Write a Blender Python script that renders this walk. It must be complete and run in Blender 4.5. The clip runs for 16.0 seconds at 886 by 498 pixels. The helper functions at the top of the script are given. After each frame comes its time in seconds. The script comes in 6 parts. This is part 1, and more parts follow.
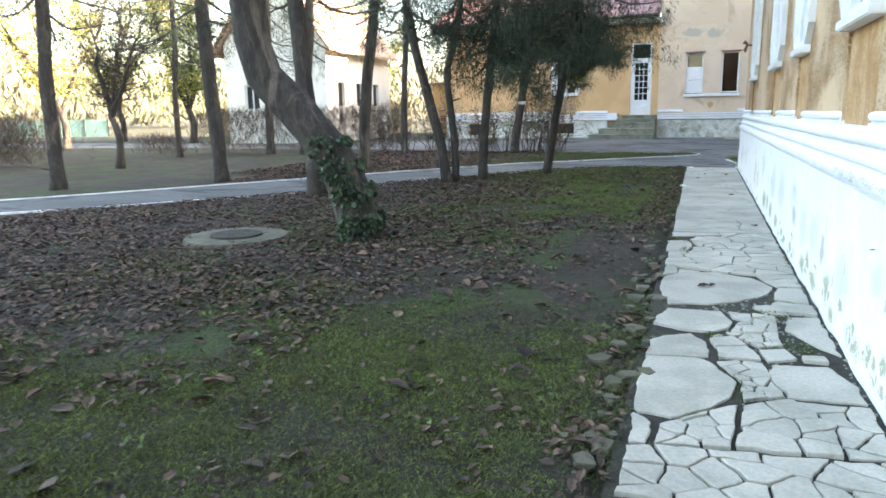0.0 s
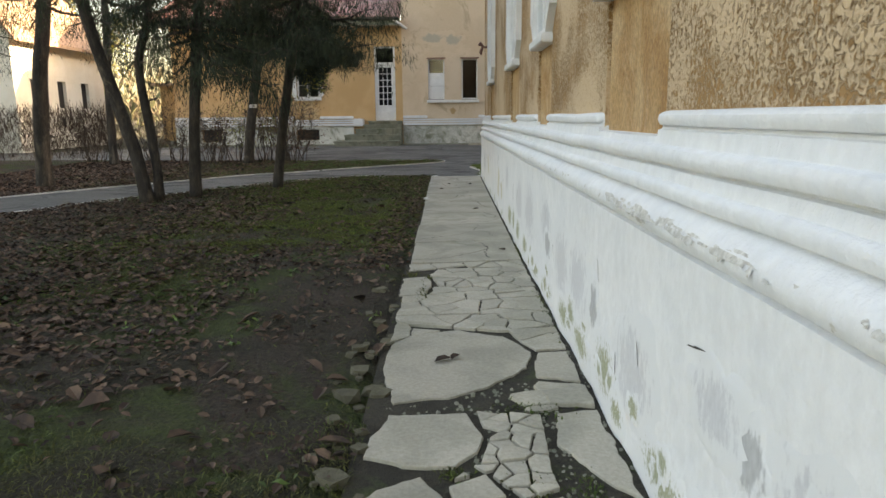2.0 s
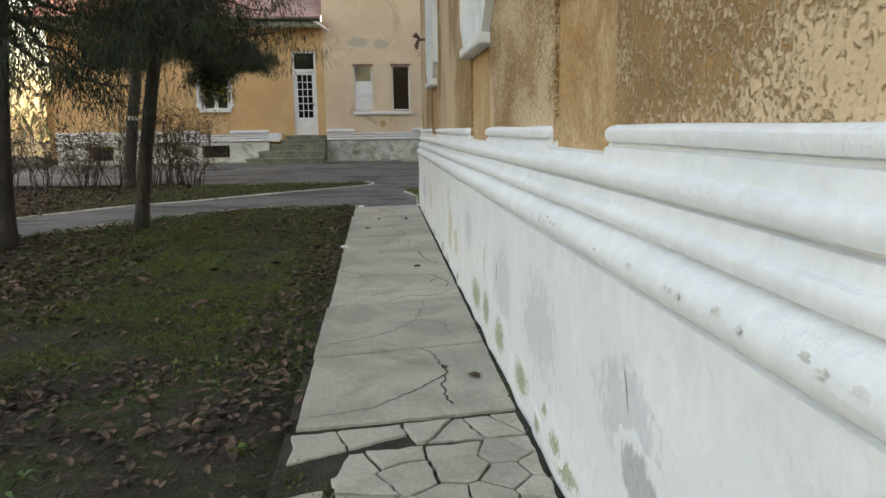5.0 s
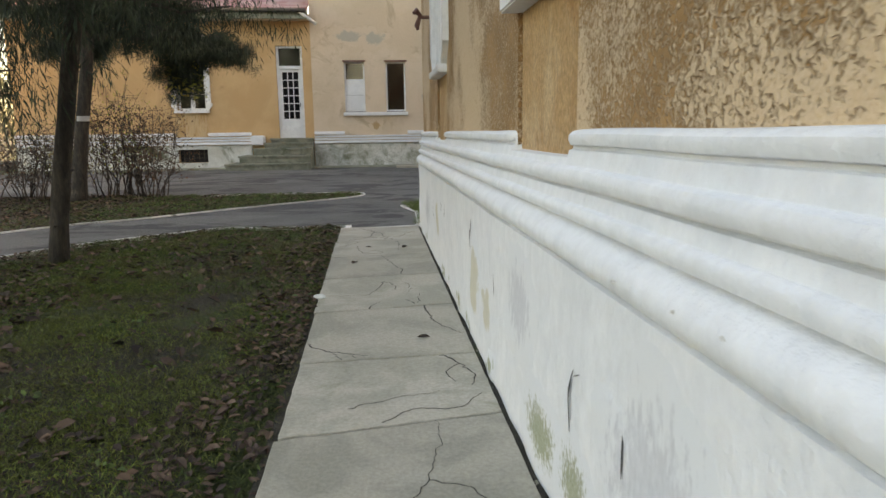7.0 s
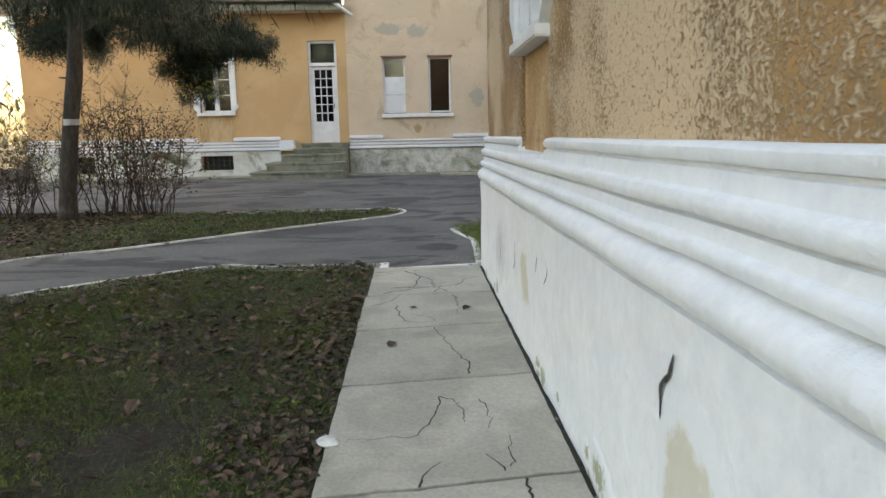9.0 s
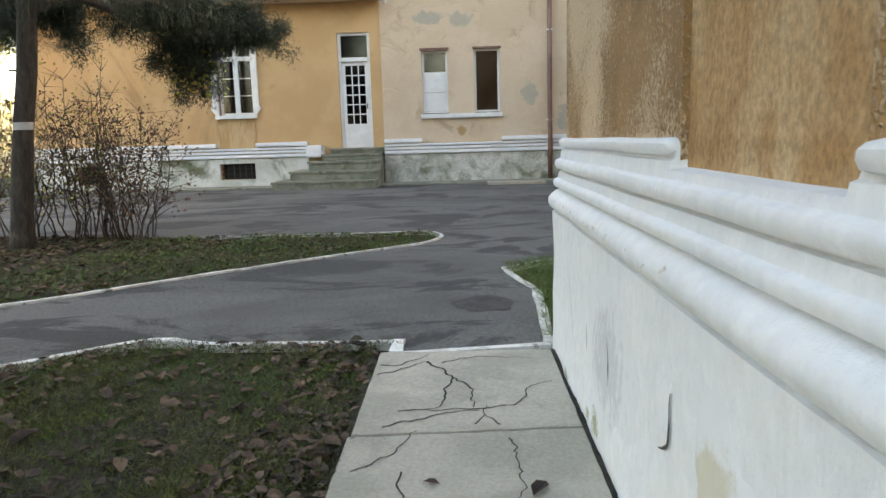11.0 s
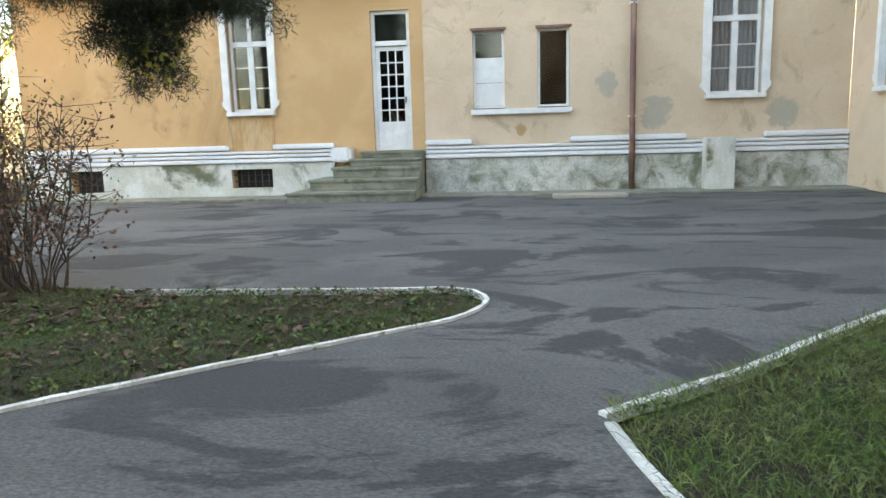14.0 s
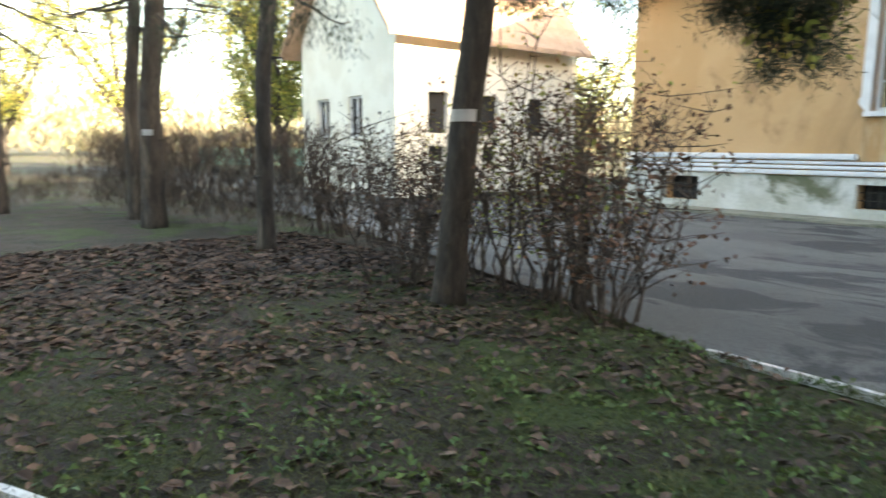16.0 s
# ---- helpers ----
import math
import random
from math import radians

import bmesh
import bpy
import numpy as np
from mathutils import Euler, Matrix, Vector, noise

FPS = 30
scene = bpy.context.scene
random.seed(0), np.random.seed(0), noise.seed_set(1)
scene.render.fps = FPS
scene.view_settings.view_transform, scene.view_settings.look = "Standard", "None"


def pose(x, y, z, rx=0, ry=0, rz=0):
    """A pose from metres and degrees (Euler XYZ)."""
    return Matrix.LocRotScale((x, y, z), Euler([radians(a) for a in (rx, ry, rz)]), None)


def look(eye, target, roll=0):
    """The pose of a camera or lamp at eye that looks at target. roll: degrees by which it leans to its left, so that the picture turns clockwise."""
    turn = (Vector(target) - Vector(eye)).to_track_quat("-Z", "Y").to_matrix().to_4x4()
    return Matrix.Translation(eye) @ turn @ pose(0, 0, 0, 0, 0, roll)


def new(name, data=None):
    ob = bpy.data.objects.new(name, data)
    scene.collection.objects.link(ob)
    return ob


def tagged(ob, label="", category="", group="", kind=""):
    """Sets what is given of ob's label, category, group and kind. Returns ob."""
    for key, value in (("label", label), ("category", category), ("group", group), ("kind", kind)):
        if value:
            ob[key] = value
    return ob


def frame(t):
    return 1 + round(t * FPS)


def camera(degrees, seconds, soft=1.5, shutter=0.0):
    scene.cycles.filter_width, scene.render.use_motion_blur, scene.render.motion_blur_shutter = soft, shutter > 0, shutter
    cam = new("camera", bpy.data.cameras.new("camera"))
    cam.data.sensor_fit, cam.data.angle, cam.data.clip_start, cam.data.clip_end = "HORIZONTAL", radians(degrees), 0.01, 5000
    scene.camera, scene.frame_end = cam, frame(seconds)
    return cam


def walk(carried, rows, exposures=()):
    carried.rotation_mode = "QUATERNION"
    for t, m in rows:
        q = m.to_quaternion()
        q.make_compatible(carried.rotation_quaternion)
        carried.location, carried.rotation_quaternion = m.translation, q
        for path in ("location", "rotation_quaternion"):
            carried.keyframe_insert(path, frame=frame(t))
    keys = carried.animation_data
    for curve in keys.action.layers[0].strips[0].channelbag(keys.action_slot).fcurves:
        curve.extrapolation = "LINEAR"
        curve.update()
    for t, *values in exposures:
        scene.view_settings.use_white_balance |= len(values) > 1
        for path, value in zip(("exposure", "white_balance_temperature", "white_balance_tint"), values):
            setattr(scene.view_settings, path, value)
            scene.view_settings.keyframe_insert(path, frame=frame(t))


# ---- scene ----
cam = camera(66.4, 16.0, soft=1.5, shutter=0.15)
PATH = [
    (0, (0.489, 0.938, 1.198), (-0.203, 2.773, 0.807), -1.03),
    (0.5, (0.519, 1.315, 1.202), (0.043, 3.217, 0.809), -0.91),
    (1, (0.559, 1.729, 1.214), (0.271, 3.669, 0.822), -0.69),
    (1.5, (0.573, 2.211, 1.195), (0.480, 4.171, 0.806), -0.79),
    (2, (0.603, 2.703, 1.162), (0.586, 4.666, 0.778), -0.59),
    (2.5, (0.623, 3.115, 1.184), (0.652, 5.079, 0.806), -0.59),
    (3, (0.638, 3.641, 1.170), (0.680, 5.606, 0.798), -0.69),
    (3.5, (0.635, 4.087, 1.175), (0.692, 6.052, 0.809), -0.79),
    (4, (0.658, 4.656, 1.163), (0.747, 6.621, 0.803), -0.89),
    (4.5, (0.650, 5.171, 1.150), (0.783, 7.135, 0.797), -0.79),
    (4.7, (0.654, 5.320, 1.158), (0.815, 7.282, 0.807), -0.89),
    (6.8, (0.691, 7.243, 1.184), (0.898, 9.202, 0.839), -0.69),
    (7, (0.700, 7.485, 1.173), (0.895, 9.446, 0.830), -0.79),
    (7.5, (0.686, 8.046, 1.197), (0.838, 10.011, 0.857), -0.79),
    (8, (0.689, 8.563, 1.174), (0.808, 10.531, 0.839), -0.89),
    (8.5, (0.669, 9.162, 1.193), (0.766, 11.131, 0.858), -0.89),
    (9, (0.645, 9.739, 1.196), (0.727, 11.709, 0.862), -1.09),
    (9.2, (0.635, 10.000, 1.199), (0.715, 11.970, 0.863), -1.19),
    (11.3, (0.772, 12.302, 1.185), (0.702, 14.275, 0.866), -1.69),
    (11.5, (0.786, 12.442, 1.202), (0.712, 14.415, 0.884), -1.69),
    (12, (0.790, 12.977, 1.185), (0.697, 14.950, 0.868), -1.49),
    (12.5, (0.810, 13.592, 1.191), (0.703, 15.564, 0.874), -1.49),
    (13, (0.772, 14.108, 1.213), (0.656, 16.078, 0.890), -1.59),
    (13.5, (0.769, 14.637, 1.220), (0.638, 16.606, 0.897), -1.59),
    (14, (0.750, 15.104, 1.240), (0.526, 17.065, 0.918), -1.60),
    (14.5, (0.664, 15.599, 1.247), (0.304, 17.541, 0.930), -1.50),
    (15, (0.430, 16.194, 1.206), (-0.260, 18.047, 0.906), -1.03),
    (15.2, (0.296, 16.355, 1.207), (-0.557, 18.144, 0.940), -1.85),
    (15.5, (0.059, 16.509, 1.213), (-0.971, 18.198, 0.919), -0.48),
    (15.7, (-0.101, 16.589, 1.218), (-1.380, 18.098, 0.927), -0.04),
    (15.9, (-0.242, 16.654, 1.224), (-1.716, 17.975, 0.938), 0.00),
    (16, (-0.343, 16.701, 1.223), (-1.928, 17.886, 0.932), 0.56),
]
# stops, kelvin and tint of the clip's own picture
EXPOSURES = [(0, 3.6, 7400, 14), (0.6, 3.15, 8300, 14), (1.5, 2.64, 9700, 17), (3, 2.58, 10100, 18), (4.5, 2.7, 10200, 18), (7, 2.8, 10200, 19), (9, 3.05, 9400, 18), (12, 3.32, 8900, 15), (14.5, 3.64, 8200, 11), (16, 3.32, 7900, 8)]
walk(cam, [(t, look(eye, target, roll)) for t, eye, target, roll in PATH], EXPOSURES)


import itertools

# ---- world and light ----
SUN_AZ, SUN_EL = radians(12.0), radians(14.5)   # azimuth from +x towards +y
world = bpy.data.worlds.new("world")
scene.world = world
world.use_nodes = True
wn = world.node_tree
bg = wn.nodes["Background"]
sky = wn.nodes.new("ShaderNodeTexSky")
sky.sky_type = "NISHITA"
sky.sun_disc = False
sky.sun_elevation = SUN_EL
sky.sun_rotation = radians(90) - SUN_AZ
sky.air_density, sky.dust_density, sky.ozone_density = 1.0, 2.5, 1.0
wn.links.new(sky.outputs[0], bg.inputs[0])
bg.inputs[1].default_value = 0.15
sun_data = bpy.data.lights.new("sun", "SUN")
sun_data.energy, sun_data.angle, sun_data.color = 5.0, radians(0.6), (1.0, 0.89, 0.73)
sun = new("sun", sun_data)
sun.matrix_world = look((math.cos(SUN_AZ) * math.cos(SUN_EL) * 60, math.sin(SUN_AZ) * math.cos(SUN_EL) * 60, math.sin(SUN_EL) * 60), (0, 0, 0))


# ---- materials ----
def mat(name, c1, c2, scale=3.0, rough=0.85, bump=0.0, bscale=40.0, c3=None, s3=0.6, lo=0.4, hi=0.6, lo3=0.55, hi3=0.68,
        fine=0.12, metal=0.0, rand=0.0, stretch=(1, 1, 1), bdist=0.02, island=0.0):
    """Two base colours mixed by a large noise, a third in patches, fine grain, and relief."""
    m = bpy.data.materials.new(name)
    m.use_nodes = True
    t = m.node_tree
    n, link = t.nodes, t.links.new
    bsdf = n["Principled BSDF"]
    bsdf.inputs["Roughness"].default_value, bsdf.inputs["Metallic"].default_value = rough, metal
    geo = n.new("ShaderNodeNewGeometry")
    mp = n.new("ShaderNodeMapping")
    mp.inputs["Scale"].default_value = stretch
    link(geo.outputs["Position"], mp.inputs[0])

    def noise_tex(sc, detail=6.0, r=0.6, warp=0.0):
        k = n.new("ShaderNodeTexNoise")
        k.inputs["Scale"].default_value, k.inputs["Detail"].default_value, k.inputs["Roughness"].default_value = sc, detail, r
        k.inputs["Distortion"].default_value = warp
        link(mp.outputs[0], k.inputs["Vector"])
        return k.outputs["Fac"]

    def ramp(src, a, b):
        k = n.new("ShaderNodeMapRange")
        k.interpolation_type = "SMOOTHSTEP"
        k.inputs["From Min"].default_value, k.inputs["From Max"].default_value = a, b
        link(src, k.inputs["Value"])
        return k.outputs["Result"]

    def mix(fac, a, b, mode="MIX"):
        k = n.new("ShaderNodeMix")
        k.data_type, k.blend_type = "RGBA", mode
        for sock, v in ((k.inputs[0], fac), (k.inputs[6], a), (k.inputs[7], b)):
            if isinstance(v, (int, float)):
                sock.default_value = v
            elif isinstance(v, tuple):
                sock.default_value = (*v, 1)
            else:
                link(v, sock)
        return k.outputs[2]

    col = mix(ramp(noise_tex(scale, warp=0.4), lo, hi), c1, c2)
    if c3:
        col = mix(ramp(noise_tex(s3, 8.0, 0.65, 0.8), lo3, hi3), col, c3)
    if fine:
        g = ramp(noise_tex(bscale, 4.0, 0.7), 0.25, 0.75)
        k = n.new("ShaderNodeMapRange")
        k.inputs["To Min"].default_value, k.inputs["To Max"].default_value = 1 - fine, 1 + fine
        link(g, k.inputs["Value"])
        cm = n.new("ShaderNodeCombineColor")
        for q in range(3):
            link(k.outputs[0], cm.inputs[q])
        col = mix(1.0, col, cm.outputs[0], "MULTIPLY")
    if rand or island:
        src = geo.outputs["Random Per Island"] if island else n.new("ShaderNodeObjectInfo").outputs["Random"]
        amount = island or rand
        k = n.new("ShaderNodeMapRange")
        k.inputs["To Min"].default_value, k.inputs["To Max"].default_value = 1 - amount, 1 + amount
        link(src, k.inputs["Value"])
        cm = n.new("ShaderNodeCombineColor")
        for q in range(3):
            link(k.outputs[0], cm.inputs[q])
        col = mix(1.0, col, cm.outputs[0], "MULTIPLY")
    link(col, bsdf.inputs["Base Color"])
    if bump:
        b = n.new("ShaderNodeBump")
        b.inputs["Strength"].default_value, b.inputs["Distance"].default_value = bump, bdist
        link(noise_tex(bscale, 5.0, 0.65), b.inputs["Height"])
        link(b.outputs[0], bsdf.inputs["Normal"])
    return m


def glass_mat(name):
    m = bpy.data.materials.new(name)
    m.use_nodes = True
    b = m.node_tree.nodes["Principled BSDF"]
    b.inputs["Base Color"].default_value, b.inputs["Roughness"].default_value = (0.9, 0.93, 0.95, 1), 0.02
    b.inputs["Transmission Weight"].default_value, b.inputs["IOR"].default_value = 1.0, 1.45
    return m


M_SOIL = mat("soil_and_moss", (0.050, 0.035, 0.025), (0.030, 0.026, 0.014), 2.0, 0.95, 1.0, 45, (0.040, 0.060, 0.011), 0.8, lo3=0.49, hi3=0.60, fine=0.55, bdist=0.045)
M_ASPHALT = mat("asphalt", (0.078, 0.081, 0.079), (0.112, 0.114, 0.110), 0.8, 0.86, 0.9, 95, (0.040, 0.043, 0.043), 1.15, lo3=0.52, hi3=0.575, fine=0.55, bdist=0.014, stretch=(0.5, 1, 1))
M_SLAB = mat("concrete_slab", (0.43, 0.40, 0.335), (0.335, 0.318, 0.262), 2.2, 0.9, 0.35, 55, (0.22, 0.225, 0.155), 1.3, lo3=0.57, hi3=0.74, fine=0.14, rand=0.1, bdist=0.01)
M_JOINT = mat("joint_soil", (0.030, 0.027, 0.020), (0.048, 0.042, 0.031), 9, 0.95, 0.8, 90, (0.05, 0.065, 0.025), 2.5, fine=0.4)
M_KERB = mat("white_kerb_paint", (0.72, 0.72, 0.69), (0.5, 0.5, 0.47), 6, 0.85, 0.5, 50, (0.2, 0.2, 0.19), 7, lo3=0.6, hi3=0.66, fine=0.12)
M_WHITE = mat("whitewash", (0.735, 0.752, 0.77), (0.695, 0.717, 0.74), 3.0, 0.85, 0.6, 17, (0.645, 0.67, 0.695), 2.2, lo3=0.56, hi3=0.74, fine=0.05, bdist=0.022, stretch=(1, 1, 0.7))


def roughcast(name, pit, ridge, smooth_coat):
    """Thrown plaster: pale worm-like ridges over darker pits, worn smooth in places."""
    m = bpy.data.materials.new(name)
    m.use_nodes = True
    n, link = m.node_tree.nodes, m.node_tree.links.new
    bsdf = n["Principled BSDF"]
    bsdf.inputs["Roughness"].default_value = 0.95
    geo = n.new("ShaderNodeNewGeometry")

    def tex(scale, detail, warp=0.0):
        k = n.new("ShaderNodeTexNoise")
        k.inputs["Scale"].default_value, k.inputs["Detail"].default_value, k.inputs["Distortion"].default_value = scale, detail, warp
        link(geo.outputs["Position"], k.inputs["Vector"])
        return k.outputs["Fac"]

    def ramp(src, a, b, lo=0.0, hi=1.0):
        k = n.new("ShaderNodeMapRange")
        k.interpolation_type = "SMOOTHSTEP"
        for q, v in (("From Min", a), ("From Max", b), ("To Min", lo), ("To Max", hi)):
            k.inputs[q].default_value = v
        link(src, k.inputs["Value"])
        return k.outputs[0]

    def mix(f, a, b):
        k = n.new("ShaderNodeMix")
        k.data_type = "RGBA"
        link(f, k.inputs[0])
        for sock, v in ((k.inputs[6], a), (k.inputs[7], b)):
            if isinstance(v, tuple):
                sock.default_value = (*v, 1)
            else:
                link(v, sock)
        return k.outputs[2]

    worms, areas, fine = tex(66, 5.0, 0.9), tex(1.3, 6.0, 0.5), tex(110, 3.0)
    add = n.new("ShaderNodeMath")
    add.operation = "ADD"
    link(worms, add.inputs[0])
    link(ramp(areas, 0.36, 0.64, -0.13, 0.16), add.inputs[1])
    ridges = ramp(add.outputs[0], 0.36, 0.60)
    tone = mix(ramp(tex(5, 4.0), 0.35, 0.65), pit, tuple(0.72 * v for v in pit))
    col = mix(ridges, tone, mix(ramp(fine, 0.3, 0.7), ridge, smooth_coat))
    link(col, bsdf.inputs["Base Color"])
    hgt = n.new("ShaderNodeMath")
    hgt.operation = "MULTIPLY_ADD"
    hgt.inputs[1].default_value = 0.25
    link(fine, hgt.inputs[0])
    link(ridges, hgt.inputs[2])
    b = n.new("ShaderNodeBump")
    b.inputs["Strength"].default_value, b.inputs["Distance"].default_value = 0.85, 0.011
    link(hgt.outputs[0], b.inputs["Height"])
    link(b.outputs[0], bsdf.inputs["Normal"])
    return m


M_PLASTER = roughcast("ochre_roughcast", (0.40, 0.218, 0.088), (0.63, 0.465, 0.31), (0.56, 0.39, 0.24))
M_PLASTER_SMOOTH = mat("ochre_plaster_reveal", (0.42, 0.25, 0.11), (0.5, 0.35, 0.2), 6, 0.9, 0.4, 40, (0.3, 0.17, 0.07), 3, fine=0.1, stretch=(1, 1, 0.25))
M_APRON = mat("streaked_apron_plaster", (0.47, 0.285, 0.135), (0.55, 0.375, 0.215), 4.0, 0.94, 0.9, 60, (0.38, 0.20, 0.08), 3.2, lo3=0.45, hi3=0.7, fine=0.3, stretch=(1, 1, 0.7), bdist=0.012)
M_ORANGE = mat("orange_plaster", (0.55, 0.355, 0.185), (0.50, 0.315, 0.155), 0.9, 0.92, 0.25, 60, (0.36, 0.22, 0.11), 0.5, fine=0.05)
M_CREAM = mat("faded_plaster", (0.60, 0.475, 0.355), (0.54, 0.42, 0.305), 0.8, 0.92, 0.3, 50, (0.43, 0.33, 0.23), 1.3, fine=0.07)
M_PLINTH = mat("mossy_plinth", (0.62, 0.63, 0.60), (0.48, 0.49, 0.44), 1.2, 0.9, 0.5, 30, (0.13, 0.14, 0.085), 0.9, lo3=0.5, hi3=0.63, fine=0.12)
M_PLINTH_MOSS = mat("mossy_plinth_heavy", (0.58, 0.585, 0.555), (0.45, 0.46, 0.42), 1.5, 0.92, 0.6, 26, (0.15, 0.16, 0.10), 2.3, lo3=0.38, hi3=0.74, fine=0.2)
M_CRACK = mat("crack_shadow", (0.03, 0.028, 0.025), (0.05, 0.045, 0.04), 20, 0.95, fine=0.2)
M_PAINT = mat("white_joinery_paint", (0.72, 0.73, 0.73), (0.64, 0.65, 0.65), 4, 0.5, 0.1, 60, fine=0.04)
M_STONE = mat("worn_step_concrete", (0.25, 0.25, 0.20), (0.17, 0.18, 0.14), 3, 0.92, 0.4, 40, (0.10, 0.115, 0.07), 1.8, fine=0.12)
M_BARK = mat("bark", (0.058, 0.048, 0.04), (0.032, 0.027, 0.023), 9, 0.95, 1.0, 40, (0.14, 0.115, 0.09), 3, fine=0.3, stretch=(1, 1, 0.3), bdist=0.03)
M_NEEDLE = mat("conifer_needles", (0.016, 0.029, 0.017), (0.030, 0.045, 0.022), 2.5, 0.8, fine=0, island=0.4)
M_IVY = mat("ivy_leaves", (0.035, 0.075, 0.028), (0.02, 0.045, 0.02), 6, 0.55, fine=0, island=0.4)
M_LITTER = mat("dry_leaves", (0.118, 0.074, 0.05), (0.044, 0.028, 0.022), 9, 0.9, fine=0, island=0.7)
M_GRASS = mat("grass_blades", (0.050, 0.086, 0.015), (0.088, 0.092, 0.028), 2, 0.8, fine=0, island=0.5)
M_FRESH = mat("fresh_grass_blades", (0.085, 0.15, 0.03), (0.13, 0.165, 0.05), 2, 0.8, fine=0, island=0.5)
M_YELLOW = mat("yellowing_leaves", (0.30, 0.26, 0.05), (0.16, 0.2, 0.04), 2, 0.75, fine=0, island=0.4)
M_RUSSET = mat("russet_leaves", (0.13, 0.058, 0.032), (0.08, 0.05, 0.03), 5, 0.8, fine=0, island=0.6)
M_TWIG = mat("bare_twigs", (0.085, 0.062, 0.047), (0.052, 0.038, 0.031), 6, 0.9, fine=0.1, island=0.3)
M_TILE = mat("clay_roof_tiles", (0.42, 0.29, 0.21), (0.35, 0.235, 0.165), 3, 0.85, 0.4, 30, fine=0.2)
M_REDROOF = mat("red_sheet_roof", (0.26, 0.10, 0.085), (0.34, 0.2, 0.17), 2, 0.6, fine=0.1)
M_HOUSE = mat("cream_house_plaster", (0.80, 0.78, 0.70), (0.74, 0.71, 0.62), 1.2, 0.9, 0.2, 30, fine=0.06)
M_FENCE = mat("teal_fence_paint", (0.14, 0.27, 0.26), (0.11, 0.21, 0.21), 2, 0.6, fine=0.1)
M_BROWNPIPE = mat("brown_pipe", (0.13, 0.055, 0.045), (0.2, 0.11, 0.08), 1.5, 0.5, fine=0.08)
# near-black: the shade of unlit rooms is put into the colour
M_UNLIT = mat("unlit_interior", (0.02, 0.02, 0.022), (0.03, 0.03, 0.03), 2, 0.9, fine=0.1)
M_IRON = mat("dark_iron", (0.03, 0.03, 0.03), (0.05, 0.045, 0.04), 5, 0.6, fine=0.1)
M_CURTAIN = mat("net_curtain", (0.42, 0.43, 0.43), (0.3, 0.31, 0.32), 9, 0.9, fine=0.1, stretch=(6, 6, 0.4))
M_MAN = mat("manhole_concrete", (0.12, 0.11, 0.075), (0.08, 0.075, 0.05), 4, 0.95, 0.4, 50, (0.08, 0.09, 0.04), 2, fine=0.15)
def stain_mat(name, base, stain, scale, edge=1.2, cover=0.5, dark=None, stretch=(1, 1, 1), rough=0.9):
    """A stain that thins out in specks towards the rim of its patch, over the colour of the wall round it."""
    m = bpy.data.materials.new(name)
    m.use_nodes = True
    n, link = m.node_tree.nodes, m.node_tree.links.new
    bsdf = n["Principled BSDF"]
    bsdf.inputs["Roughness"].default_value = rough
    tc, geo = n.new("ShaderNodeTexCoord"), n.new("ShaderNodeNewGeometry")
    mp = n.new("ShaderNodeMapping")
    mp.inputs["Scale"].default_value = stretch
    link(geo.outputs["Position"], mp.inputs[0])
    sub = n.new("ShaderNodeVectorMath")
    sub.operation = "SUBTRACT"
    sub.inputs[1].default_value = (0.5, 0.5, 0.5)
    link(tc.outputs["Generated"], sub.inputs[0])
    flat = n.new("ShaderNodeVectorMath")
    flat.operation = "MULTIPLY"
    flat.inputs[1].default_value = (0, 1, 1) if "facade" not in name else (1, 0, 1)
    link(sub.outputs[0], flat.inputs[0])
    ln = n.new("ShaderNodeVectorMath")
    ln.operation = "LENGTH"
    link(flat.outputs[0], ln.inputs[0])
    k = n.new("ShaderNodeTexNoise")
    k.inputs["Scale"].default_value, k.inputs["Detail"].default_value, k.inputs["Roughness"].default_value = scale, 8, 0.7
    link(mp.outputs[0], k.inputs["Vector"])
    ma = n.new("ShaderNodeMath")
    ma.operation = "MULTIPLY_ADD"
    ma.inputs[1].default_value = -edge
    link(ln.outputs["Value"], ma.inputs[0])
    link(k.outputs["Fac"], ma.inputs[2])
    mr = n.new("ShaderNodeMapRange")
    mr.interpolation_type = "SMOOTHSTEP"
    mr.inputs["From Min"].default_value, mr.inputs["From Max"].default_value = cover - 0.5 - 0.05, cover - 0.5 + 0.12
    link(ma.outputs[0], mr.inputs["Value"])
    k2 = n.new("ShaderNodeTexNoise")
    k2.inputs["Scale"].default_value, k2.inputs["Detail"].default_value = scale * 2.6, 5
    link(mp.outputs[0], k2.inputs["Vector"])
    m1, m2 = n.new("ShaderNodeMix"), n.new("ShaderNodeMix")
    m1.data_type = m2.data_type = "RGBA"
    m1.inputs[6].default_value, m1.inputs[7].default_value = (*stain, 1), (*(dark or tuple(c * 0.6 for c in stain)), 1)
    link(k2.outputs["Fac"], m1.inputs[0])
    m2.inputs[6].default_value = (*base, 1)
    link(mr.outputs[0], m2.inputs[0])
    link(m1.outputs[2], m2.inputs[7])
    link(m2.outputs[2], bsdf.inputs["Base Color"])
    b = n.new("ShaderNodeBump")
    b.inputs["Strength"].default_value, b.inputs["Distance"].default_value = 0.5, 0.01
    link(k.outputs["Fac"], b.inputs["Height"])
    link(b.outputs[0], bsdf.inputs["Normal"])
    return m


